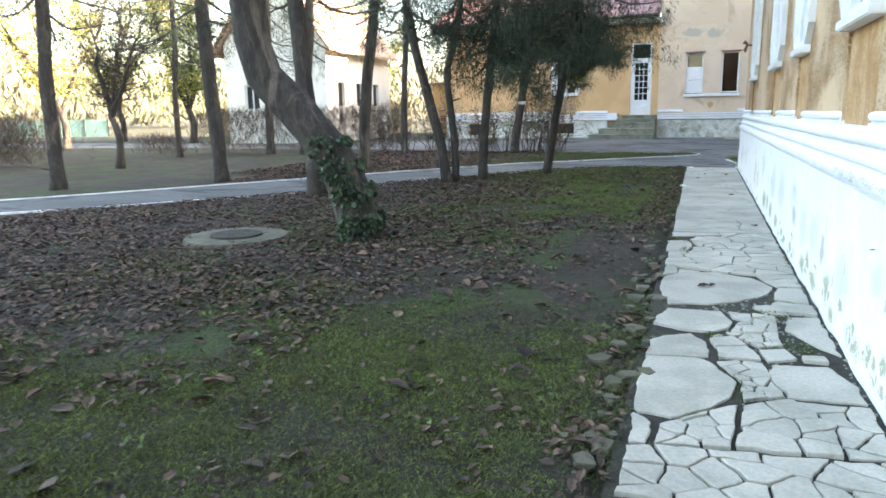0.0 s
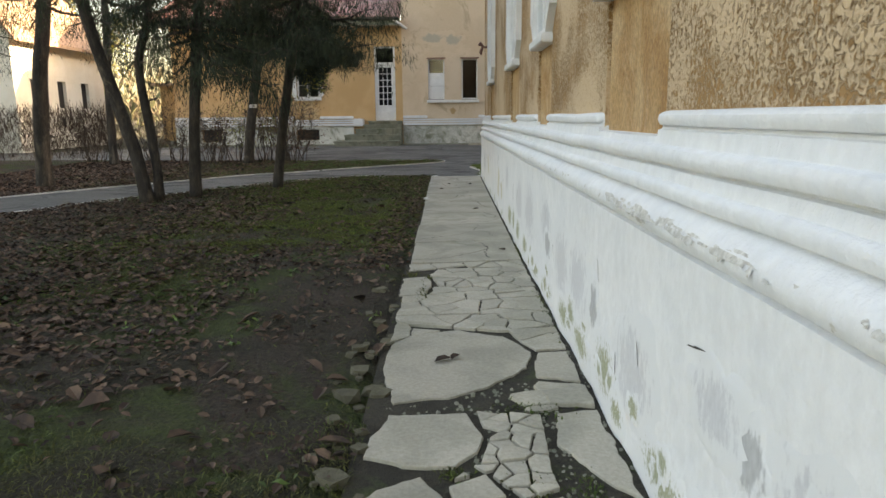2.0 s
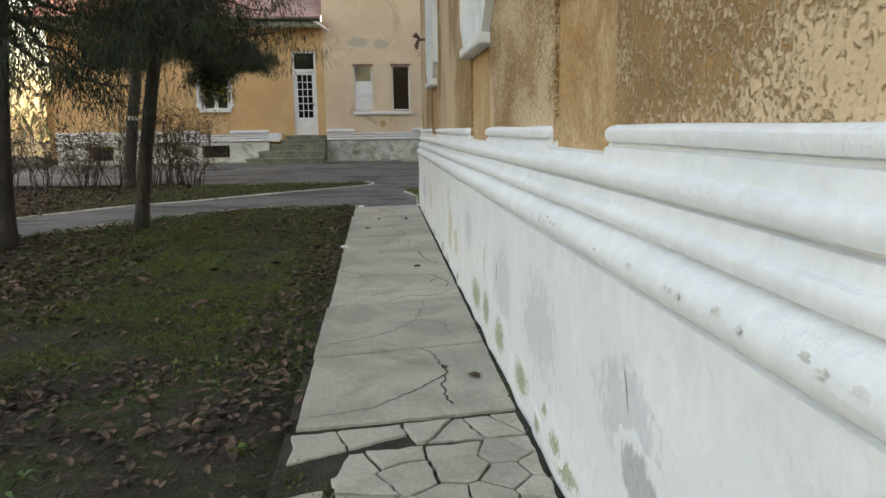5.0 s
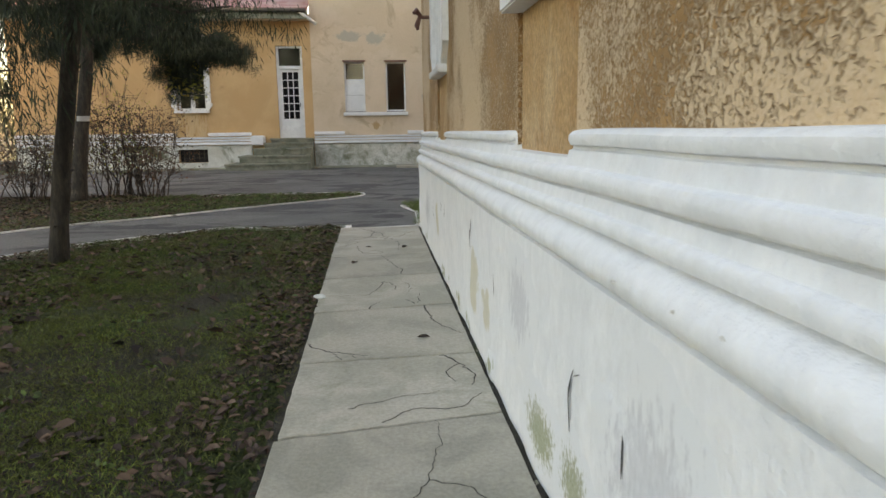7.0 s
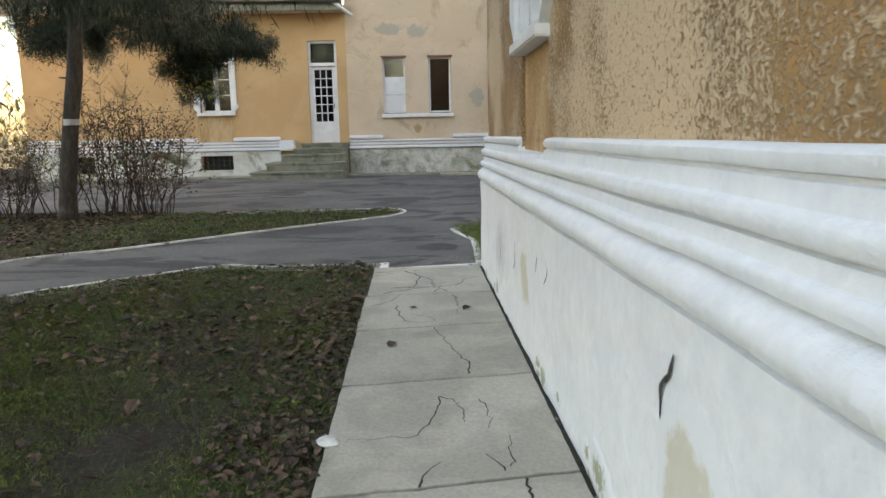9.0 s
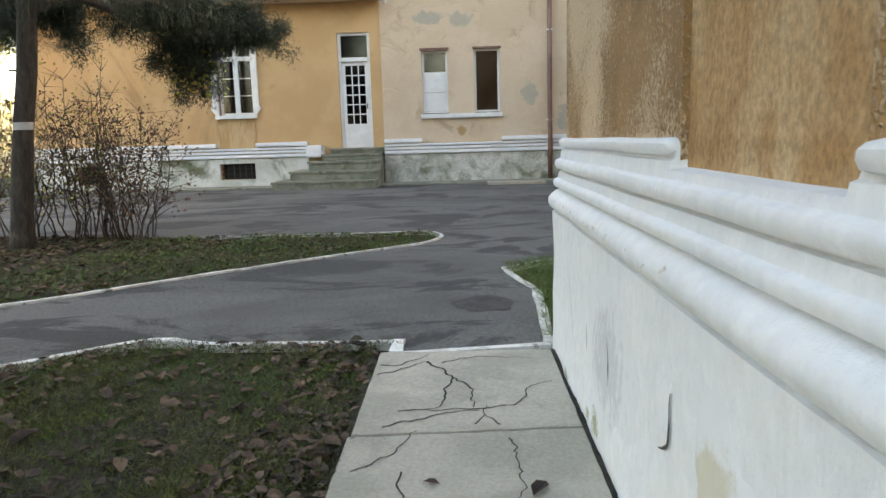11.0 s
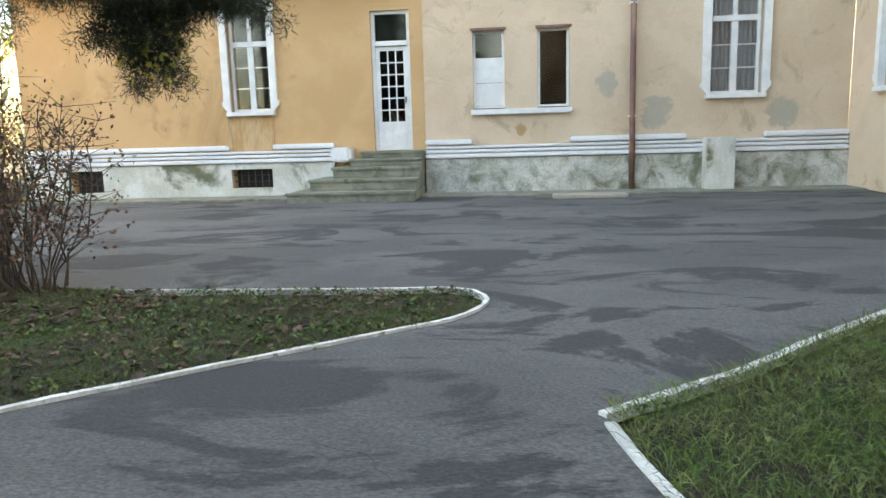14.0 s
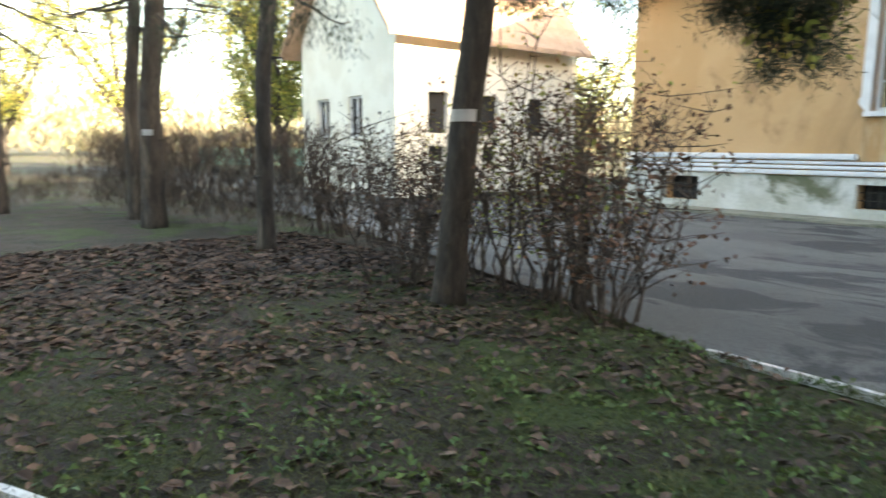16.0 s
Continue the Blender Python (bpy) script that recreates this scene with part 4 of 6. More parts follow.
tagged(bpy.data.objects["wall_far_right"], "faded beige plaster facade, patched and stained", "wall", kind="structure")
wall_panel("wall_far_west", "x", LX, 0.45, FY + 0.452, 40, 0.05, 4.62, [], M_ORANGE)
tagged(bpy.data.objects["wall_far_west"], "ochre side wall of the far building", "wall", kind="structure")
# added rear wall, out of view, closes the wing to the sun
tagged(wall_panel("wall_wing_east", "x", 16.0, 0.4, 15.8, 40, 0.0, 7.2, [], M_CREAM), "added unseen rear wall of the courtyard wing", "wall", kind="structure")
COURT_WIN = [(25.75, 27.5, 1.9, 4.0)]
wall_panel("wall_court", "x", RX, 0.45, 15.75, FY - 0.035, 0.05, 7.2, COURT_WIN, M_CREAM)
tagged(bpy.data.objects["wall_court"], "beige plaster wall closing the courtyard corner", "wall", kind="structure")


def far_plinth(name, pieces, face, material_low, top_breaks):
    """Moulded plinth band in front of a facade: three rolls above a plain base."""
    root = empty(name, (pieces[0][0], face, 0.2), "moulded white plinth band, mossy at the foot", "plinth", "", "structure")
    inv = Matrix.Translation(-Vector(root.location))
    for x0, x1, holes in pieces:
        o = wall_panel("base", "y", face - 0.10, 0.098, x0, x1, 0.05, 0.84, holes, material_low, root, "whitewashed plinth base with dark moss")
        o.matrix_parent_inverse = inv
        for z0, z1, d in ((0.855, 0.935, 0.15), (0.955, 1.015, 0.12), (1.035, 1.09, 0.11)):
            bm = bmesh.new()
            add_box(bm, x0, x1, face - d, face - 0.001, z0, z1, 0.016)
            o = part("moulding", bm, M_WHITE, root)
            o.matrix_parent_inverse = inv
    for x0, x1 in top_breaks:
        bm = bmesh.new()
        add_box(bm, x0, x1, face - 0.13, face - 0.001, 1.112, 1.215, 0.02)
        o = part("moulding", bm, M_WHITE, root)
        o.matrix_parent_inverse = inv
    return root


far_plinth("plinth_far_left", [(LX, -2.92, [(-5.09, -4.22, 0.34, 0.73), (-8.66, -7.9, 0.30, 0.76)])], FY, M_PLINTH, [(LX, -5.13), (-4.18, -2.92)])
far_plinth("plinth_far_right", [(MX + 0.01, RX - 0.002, [])], FY - 0.03, M_PLINTH_MOSS, [(MX + 0.01, -0.15), (1.75, 3.9), (5.3, RX - 0.01)])


def bars(parent, inv, x0, x1, z0, z1, y, material, nx, nz, r, name="bar"):
    for i in range(nx):
        x = x0 + (x1 - x0) * (i + 1) / (nx + 1)
        box(name, x - r, x + r, y, y + 2 * r, z0, z1, material, parent).matrix_parent_inverse = inv
    for i in range(nz):
        z = z0 + (z1 - z0) * (i + 1) / (nz + 1)
        box(name, x0, x1, y + 0.002, y + 2 * r - 0.002, z - r, z + r, material, parent).matrix_parent_inverse = inv


def basement_window(x0, x1, z0, z1):
    root = empty("basement_window", ((x0 + x1) / 2, FY, z0), "small dark basement window with iron bars", "window", "basement windows", "structure")
    inv = Matrix.Translation(-Vector(root.location))
    # near-black sheet in place of the shade inside the opening
    box("recess", x0 + 0.002, x1 - 0.002, FY + 0.2, FY + 0.24, z0 + 0.002, z1 - 0.002, M_UNLIT, root, label="near-black sheet for the shade inside the opening").matrix_parent_inverse = inv
    bars(root, inv, x0, x1, z0, z1, FY + 0.05, M_IRON, 5, 2, 0.008)


basement_window(-5.09, -4.22, 0.34, 0.73)
basement_window(-8.66, -7.9, 0.30, 0.76)


def far_window(root_name, x0, x1, z0, z1, y, label, surround=True, rows=3, transom=0.66, curtain=None, axis="y"):
    """A two-leaf casement with top lights, in a wall facing south (built at y) with its surround and sill."""
    root = empty(root_name, ((x0 + x1) / 2, y, z0), label, "window", "", "structure")
    inv = Matrix.Translation(-Vector(root.location))
    parts = []

    def b(name, *a, m=M_PAINT, bev=0.004, lab=""):
        o = box(name, *a, m, root, bev, lab)
        o.matrix_parent_inverse = inv
        return o

    if surround:
        for s, a in ((-1, x0), (1, x1)):
            bm = bmesh.new()
            prof = [(0.0, z0), (0.06, z0), (0.17, z0 + 0.13), (0.17, z0 + 0.2), (0.14, z0 + 0.22), (0.14, z1 - 0.1), (0.17, z1), (0.10, z1 + 0.12), (0.0, z1 + 0.12)]
            fr = [bm.verts.new((a + s * u, y - 0.07, z)) for u, z in prof]
            bk = [bm.verts.new((a + s * u, y + 0.05, z)) for u, z in prof]
            bm.faces.new(fr)
            bm.faces.new(bk[::-1])
            for i in range(len(prof)):
                j = (i + 1) % len(prof)
                bm.faces.new((fr[i], fr[j], bk[j], bk[i]))
            bmesh.ops.recalc_face_normals(bm, faces=bm.faces)
            part("surround", bm, M_PAINT, root).matrix_parent_inverse = inv
        b("lintel", x0 - 0.001, x1 + 0.001, y - 0.07, y + 0.05, z1 + 0.001, z1 + 0.12)
        b("sill", x0 - 0.08, x1 + 0.08, y - 0.11, y + 0.1, z0 - 0.08, z0 - 0.002)
    f = y + 0.12
    zt = z0 + (z1 - z0) * transom
    xm = (x0 + x1) / 2
    for a in ((x0 + 0.002, x0 + 0.06, z0, z1), (x1 - 0.06, x1 - 0.002, z0, z1), (x0 + 0.06, x1 - 0.06, z0, z0 + 0.06), (x0 + 0.06, x1 - 0.06, z1 - 0.06, z1)):
        b("frame", a[0], a[1], f, f + 0.06, a[2], a[3])
    b("transom", x0 + 0.06, x1 - 0.06, f - 0.02, f + 0.06, zt - 0.05, zt + 0.05)
    b("mullion", xm - 0.06, xm + 0.06, f - 0.006, f + 0.05, z0 + 0.06, zt - 0.05)
    b("mullion", xm - 0.04, xm + 0.04, f - 0.006, f + 0.05, zt + 0.05, z1 - 0.06)
    for lo, hi in ((x0 + 0.06, xm - 0.06), (xm + 0.06, x1 - 0.06)):
        for r in range(1, rows):
            z = z0 + 0.06 + (zt - 0.05 - z0 - 0.06) * r / rows
            b("glazing_bar", lo, hi, f + 0.012, f + 0.04, z - 0.011, z + 0.011, bev=0)
        g = b("pane", lo, hi, f + 0.024, f + 0.03, z0 + 0.06, zt - 0.05, m=M_GLASS, bev=0)
        g.visible_shadow = False
        g = b("pane", lo, hi, f + 0.024, f + 0.03, zt + 0.05, z1 - 0.06, m=M_GLASS, bev=0)
        g.visible_shadow = False
    if curtain:
        bm = bmesh.new()
        n = 40
        lo = [bm.verts.new((x0 + (x1 - x0) * i / n, f + 0.2 + 0.02 * math.sin(i * 1.7), z0)) for i in range(n + 1)]
        hi = [bm.verts.new((x0 + (x1 - x0) * i / n, f + 0.2 + 0.02 * math.sin(i * 1.7 + 0.4), z1)) for i in range(n + 1)]
        for i in range(n):
            bm.faces.new((lo[i], lo[i + 1], hi[i + 1], hi[i]))
        part("curtain", bm, curtain, root, "pale net curtain").matrix_parent_inverse = inv
    return root


far_window("window_1", -5.02, -4.18, 1.88, 3.9, FY, "white casement window with glazing bars and eared surround")
far_window("window_2", 4.3, 5.22, 1.92, 4.0, FY - 0.03, "white casement window with net curtains and eared surround", curtain=M_CURTAIN)
box("apron_1", -5.12, -4.17, FY - 0.02, FY + 0.1, 1.10, 1.79, M_PLASTER_SMOOTH)
tagged(bpy.data.objects["apron_1"], "streaked ochre panel under the window", "wall panel", kind="structure")
cw = far_window("window_3", -0.85, 0.85, 0, 2.1, 0.0, "wide white window in the courtyard wall", rows=2, curtain=M_CURTAIN)
cw.matrix_basis = Matrix.Translation((RX, 26.62, 1.9)) @ Matrix.Rotation(radians(-90), 4, "Z")


def narrow_window(name, x0, x1, z0, z1, boarded):
    y = FY - 0.03
    root = empty(name, ((x0 + x1) / 2, y, z0), "narrow window with two white boards below a dark pane" if boarded else "narrow window with a grey pane and white frame", "window", "", "structure")
    inv = Matrix.Translation(-Vector(root.location))

    def b(nm, *a, m=M_PAINT, lab=""):
        o = box(nm, *a, m, root, 0.003, lab)
        o.matrix_parent_inverse = inv
        return o

    f = y + 0.1
    for a in ((x0 + 0.002, x0 + 0.05, z0, z1), (x1 - 0.05, x1 - 0.002, z0, z1), (x0 + 0.05, x1 - 0.05, z0, z0 + 0.04), (x0 + 0.05, x1 - 0.05, z1 - 0.04, z1)):
        b("frame", a[0], a[1], f, f + 0.06, a[2], a[3])
    b("lintel", x0 - 0.04, x1 + 0.04, y - 0.03, y - 0.001, z1, z1 + 0.05, m=M_BROWNPIPE, lab="brown drip edge")
    if boarded:
        zs = (z0 + 0.04, z0 + 0.48, z0 + 0.96)
        for lo, hi in zip(zs, zs[1:]):
            b("board", x0 + 0.05, x1 - 0.05, f + 0.01, f + 0.03, lo + 0.004, hi - 0.004)
        lo = zs[-1]
    else:
        lo = z0 + 0.04
    g = b("pane", x0 + 0.05, x1 - 0.05, f + 0.02, f + 0.026, lo, z1 - 0.04, m=M_GLASS)
    g.visible_shadow = False


narrow_window("window_4", -0.11, 0.5, 1.80, 3.25, True)
narrow_window("window_5", 1.13, 1.73, 1.80, 3.25, False)
tagged(box("sill_shared", -0.16, 1.78, FY - 0.12, FY - 0.031, 1.67, 1.775, M_PAINT, None, 0.01), "long white sill shared by the two narrow windows", "sill", kind="structure")

# door
door = empty("door_1", (-1.7, FY, 1.03), "white glazed door with small panes and a dark transom light", "door", "", "structure")
dinv = Matrix.Translation(-Vector(door.location))


def dbox(nm, *a, m=M_PAINT, lab="", bev=0.004):
    o = box(nm, *a, m, door, bev, lab)
    o.matrix_parent_inverse = dinv
    return o


DF = FY + 0.06
for a in ((-2.098, -2.03, 1.03, 3.718), (-1.40, -1.332, 1.03, 3.718)):
    dbox("frame", a[0], a[1], DF, DF + 0.1, a[2], a[3])
dbox("frame", -2.03, -1.40, DF, DF + 0.1, 3.66, 3.718)
dbox("transom", -2.03, -1.40, DF - 0.03, DF + 0.1, 3.06, 3.15)
leaf = dbox("leaf", -2.028, -1.402, DF + 0.03, DF + 0.07, 1.035, 1.60, lab="white panelled lower leaf")
for lo, hi in ((-1.96, -1.74), (-1.69, -1.47)):
    dbox("panel", lo, hi, DF + 0.018, DF + 0.031, 1.12, 1.5)
for a in ((-2.028, -1.95, 1.60, 3.055), (-1.48, -1.402, 1.60, 3.055), (-1.95, -1.48, 2.97, 3.055)):
    dbox("stile", a[0], a[1], DF + 0.03, DF + 0.07, a[2], a[3])
for i in (1, 2):
    x = -1.95 + 0.47 * i / 3
    dbox("glazing_bar", x - 0.012, x + 0.012, DF + 0.035, DF + 0.065, 1.60, 2.97, bev=0)
for i in range(1, 6):
    z = 1.60 + 1.37 * i / 6
    dbox("glazing_bar", -1.95, -1.48, DF + 0.037, DF + 0.063, z - 0.012, z + 0.012, bev=0)
dbox("pane", -1.95, -1.48, DF + 0.048, DF + 0.053, 1.60, 2.97, m=M_GLASS, bev=0).visible_shadow = False
dbox("pane", -2.03, -1.40, DF + 0.05, DF + 0.055, 3.15, 3.66, m=M_GLASS, bev=0).visible_shadow = False
dbox("handle", -1.46, -1.44, DF - 0.02, DF + 0.03, 1.95, 2.08, m=M_IRON, lab="dark metal handle")

# rooms behind the openings, coloured near-black to stand in for their shade
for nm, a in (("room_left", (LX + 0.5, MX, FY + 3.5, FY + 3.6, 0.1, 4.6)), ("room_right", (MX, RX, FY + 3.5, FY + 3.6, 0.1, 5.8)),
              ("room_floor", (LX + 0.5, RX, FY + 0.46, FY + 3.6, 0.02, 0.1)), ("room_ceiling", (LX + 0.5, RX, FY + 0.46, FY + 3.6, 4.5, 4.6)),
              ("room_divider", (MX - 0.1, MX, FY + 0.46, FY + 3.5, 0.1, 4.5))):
    tagged(box(nm, *a, M_UNLIT), "inner face of the far building, near-black for unlit rooms", "wall", kind="structure")

# steps
steps = empty("entrance_steps", (-2.0, FY - 0.8, 0.1), "worn mossy concrete entrance steps", "steps", "", "structure")
sinv = Matrix.Translation(-Vector(steps.location))
for i, (x0, dep, z0, z1) in enumerate(((-3.42, 1.62, 0.10, 0.34), (-3.1, 1.25, 0.34, 0.55), (-2.75, 0.88, 0.55, 0.75), (-2.5, 0.5, 0.75, 0.9), (-2.35, 0.14, 0.9, 1.03))):
    bm = bmesh.new()
    add_box(bm, x0, -1.09, FY - dep, FY - 0.002, z0 + 0.001, z1, 0.014)
    add_box(bm, x0 - 0.03, -1.085, FY - dep - 0.03, FY - dep + 0.1, z1 - 0.055, z1 + 0.002, 0.012)
    o = part("step", bm, M_STONE, steps)
    o.matrix_parent_inverse = sinv
tagged(box("step_cheek", -2.9, -2.52, FY - 0.45, FY - 0.003, 0.84, 1.12, M_WHITE, None, 0.03), "broken white plinth end beside the steps", "plinth end", kind="structure")
tagged(box("facade_pavement", -9.6, 6.78, FY - 0.97, FY - 0.102, 0.1, 0.185, M_STONE, None, 0.01), "mossy concrete strip along the foot of the facade", "pavement", kind="structure")

# eave, roof and pipes
tagged(box("eave_board", LX - 0.4, MX - 0.004, FY - 0.5, FY - 0.001, 4.42, 4.54, M_CREAM, None, 0.01), "pale boarded eave of the low facade", "eave", kind="structure")
tagged(box("fascia", LX - 0.45, MX - 0.004, FY - 0.56, FY - 0.505, 4.40, 4.68, M_STONE, None, 0.01), "weathered grey fascia board", "fascia", kind="structure")


def pipe(name, pts, r, material, label, category):
    bm = bmesh.new()
    add_tube(bm, pts, [r] * len(pts), 12)
    return tagged(part(name, bm, material, smooth=True), label, category)


tagged(pipe("gutter", [(LX - 0.45, FY - 0.62, 4.66), (MX - 0.05, FY - 0.62, 4.62)], 0.06, M_IRON, "grey metal roof gutter", "gutter"), kind="structure")
pipe("spout", [(MX - 0.25, FY - 0.6, 4.62), (MX - 0.1, FY - 0.55, 4.5), (MX + 0.22, FY - 0.4, 4.28)], 0.05, M_PAINT, "white gutter spout at the eave's end", "gutter spout")
bm = bmesh.new()
vs = [bm.verts.new(p) for p in ((LX - 0.5, FY - 0.62, 4.70), (MX - 0.004, FY - 0.62, 4.70), (MX - 0.004, FY + 5.5, 7.2), (LX - 0.5, FY + 5.5, 7.2), (LX - 0.5, FY - 0.62, 4.62), (MX - 0.004, FY - 0.62, 4.62), (MX - 0.004, FY + 5.5, 7.1), (LX - 0.5, FY + 5.5, 7.1))]
for f in ((0, 1, 2, 3), (7, 6, 5, 4), (0, 4, 5, 1), (1, 5, 6, 2), (2, 6, 7, 3), (3, 7, 4, 0)):
    bm.faces.new([vs[i] for i in f])
tagged(part("roof_far_left", bm, M_REDROOF), "faded red sheet-metal roof over the low facade", "roof", kind="structure")
# added out of view, ridge high enough to put the fence in shadow
gable_roof("roof_wing", RX, 16.0, 15.75, FY, 7.2, 2.5, 0.4, M_TILE, "unseen tiled roof added to shade the fence")
# unseen too; kept low so that sun passes over it to the house
gable_roof("roof_far_right", MX, 16.0, FY, 40, 5.9, 1.6, 0.4, M_TILE, "unseen tiled roof of the tall facade, low to let sun past", "x")
dp = pipe("downpipe", [(2.89, FY - 0.2, 0.18), (2.89, FY - 0.2, 1.3), (2.89, FY - 0.16, 1.5), (2.89, FY - 0.12, 5.95)], 0.055, M_BROWNPIPE, "brown rusty downpipe on the beige facade", "downpipe")
for z in (1.55, 3.6, 5.4):
    bm = bmesh.new()
    add_box(bm, 2.82, 2.96, FY - 0.19, FY - 0.031, z, z + 0.03)
    part("bracket", bm, M_PAINT, dp)
tagged(box("buttress", 4.19, 4.68, FY - 0.55, FY - 0.135, 0.1, 1.13, M_PLINTH, None, 0.02), "low mossy concrete pier against the plinth", "pier")
tagged(box("drain_cover", 1.35, 2.62, 26.95, 27.45, gz(27.2), gz(27.2) + 0.06, M_SLAB, None, 0.01), "flat grey concrete cover slab on the asphalt", "drain cover")


def facade_patch(x, z, rx, rz, y, material, label, seed):
    bm = bmesh.new()
    ring = []
    for i in range(60):
        a = 2 * math.pi * i / 60
        r = 1 + 0.7 * noise.noise(Vector((math.cos(a) * 1.5, math.sin(a) * 1.5, seed))) + 0.3 * noise.noise(Vector((math.cos(a) * 5, math.sin(a) * 5, seed)))
        ring.append(bm.verts.new((x + math.cos(a) * rx * r, y, z + math.sin(a) * rz * r)))
    bm.faces.new(ring)
    return tagged(part("plaster_patch", bm, material), label, "plaster patch", kind="structure")


facade_patch(0.15, 3.98, 0.6, 0.25, FY - 0.034, M_GREYPATCH, "grey render patch on the beige facade", 1)
facade_patch(0.78, 3.88, 0.4, 0.3, FY - 0.035, M_GREYPATCH, "grey render patch on the beige facade", 2)
facade_patch(0.8, 1.42, 0.25, 0.22, FY - 0.0355, M_RUSTSTAIN, "rusty stain under the narrow window", 3)
facade_patch(2.35, 2.2, 0.3, 0.5, FY - 0.034, M_GREYPATCH, "damp grey stain beside the downpipe", 4)
facade_patch(3.3, 1.6, 0.5, 0.45, FY - 0.034, M_GREYPATCH, "damp grey stain beside the downpipe", 5)
facade_patch(5.7, 1.6, 0.5, 0.4, FY - 0.034, M_GREYPATCH, "damp grey stain on the beige facade", 6)
tagged(box("panel_under_windows", -0.11, 1.72, FY - 0.034, FY - 0.031, 1.12, 1.665, M_CREAM), "faded plaster panel under the narrow windows", "wall panel", kind="structure")


# ---- plants: helpers ----
nrg = np.random.default_rng(5)


def blades(name, base, direction, length, width, material, parent=None, bend=0.0):
    """Many narrow pointed blades: base points, directions, lengths and widths as arrays."""
    n = len(base)
    d = direction / np.linalg.norm(direction, axis=1)[:, None]
    side = np.cross(d, nrg.normal(size=(n, 3)))
    side /= np.linalg.norm(side, axis=1)[:, None]
    mid = base + d * (length * 0.5)[:, None]
    tip = base + d * length[:, None]
    tip[:, 2] -= bend * length
    v = np.empty((n, 4, 3))
    v[:, 0], v[:, 1], v[:, 2], v[:, 3] = base, mid + side * width[:, None] / 2, tip, mid - side * width[:, None] / 2
    me = bpy.data.meshes.new(name)
    me.vertices.add(n * 4)
    me.vertices.foreach_set("co", v.reshape(-1))
    me.loops.add(n * 4)
    me.loops.foreach_set("vertex_index", np.arange(n * 4, dtype=np.int32))
    me.polygons.add(n)
    me.polygons.foreach_set("loop_start", np.arange(0, n * 4, 4, dtype=np.int32))
    me.polygons.foreach_set("loop_total", np.full(n, 4, dtype=np.int32))
    me.update(calc_edges=True)
    me.materials.append(material)
    ob = new(name, me)
    ob.parent = parent
    return ob


def spray(centres, radius, per, length, width, droop):
    """Needle or leaf positions round cluster centres."""
    c = np.repeat(np.asarray(centres, float), per, axis=0)
    n = len(c)
    off = nrg.normal(size=(n, 3)) * np.repeat(np.asarray(radius, float), per)[:, None] * 0.5
    d = off + nrg.normal(size=(n, 3)) * 0.12
    d[:, 2] -= droop
    return c + off, d, nrg.uniform(0.6, 1.3, n) * length, nrg.uniform(0.7, 1.3, n) * width


def limb(bm, start, end, r0, r1, sag=0.0, n=5, seg=6, jitter=0.08):
    a, b = Vector(start), Vector(end)
    pts = [a.lerp(b, i / n) + Vector((random.uniform(-1, 1), random.uniform(-1, 1), random.uniform(-1, 1))) * jitter * (b - a).length * (0 < i < n) * 0.4
           + Vector((0, 0, -sag * 4 * (i / n) * (1 - i / n))) for i in range(n + 1)]
    add_tube(bm, pts, [r0 + (r1 - r0) * i / n for i in range(n + 1)], seg)
    return pts


def trunk_mesh(line, r0, r1, parent, label="", knots=True, flare=1.35):
    pts = smooth_line(line, 0.22)
    bm = bmesh.new()
    n = len(pts)
    rad = []
    for i, p in enumerate(pts):
        k = i / (n - 1)
        r = r0 + (r1 - r0) * k
        r *= 1 + (flare - 1) * max(0, 1 - (p.z - pts[0].z) / 0.35)
        rad.append(r)
    add_tube(bm, pts, rad, 14, True, 0.16)
    if knots:
        for i in range(2, n - 1, 2):
            a = random.uniform(0, 6.28)
            d = Vector((math.cos(a), math.sin(a), random.uniform(0.0, 0.3)))
            ln = rad[i] + random.choice((0.03, 0.05, 0.12))
            add_tube(bm, [pts[i] + d * rad[i] * 0.6, pts[i] + d * ln], [0.018, 0.01], 5)
    return part("trunk", bm, M_BARK, parent, label, smooth=True), pts, rad


def conifer(x, y, line, r0, r1, crown, label, dense=1.0, droop=0.35, name="conifer", needles=62):
    """A conifer: trunk, limbs and a crown of needle sprays. crown: (z0, z1, radius, dx, dy)."""
    root = empty(name, (0, 0, 0), label, "tree")
    base = Vector((x, y, gz(y) - 0.05))
    _, pts, rad = trunk_mesh([base + Vector(p) for p in line], r0, r1, root, flare=1.25)
    z0, z1, rr, dx, dy = crown
    bm = bmesh.new()
    centres, rads = [], []
    cnt = int(44 * dense)
    top = pts[-1]
    for i in range(cnt):
        z = z0 + (z1 - z0) * ((i + 0.5) / cnt) ** 1.25
        src = min(pts, key=lambda p: abs(p.z - z - 0.25))
        a = i * 2.4 + random.uniform(-0.4, 0.4)
        k = (z - z0) / (z1 - z0)
        reach = rr * random.uniform(0.55, 1.0) * (1 - 0.55 * k)
        end = Vector((src.x + dx + math.cos(a) * reach, src.y + dy + math.sin(a) * reach, z + random.uniform(-0.25, 0.15)))
        lp = limb(bm, src, end, 0.03, 0.007, 0.12, 6, 5)
        for q, p in enumerate(lp[2:]):
            for _ in range(4):
                o = Vector((random.gauss(0, 0.2), random.gauss(0, 0.2), random.gauss(-0.1, 0.15)))
                centres.append(p + o)
                rads.append(random.uniform(0.13, 0.24))
    part("branchwork", bm, M_BARK, root)
    blades("crown", *spray(centres, rads, needles, 0.11, 0.0095, droop), M_NEEDLE, root)
    return root


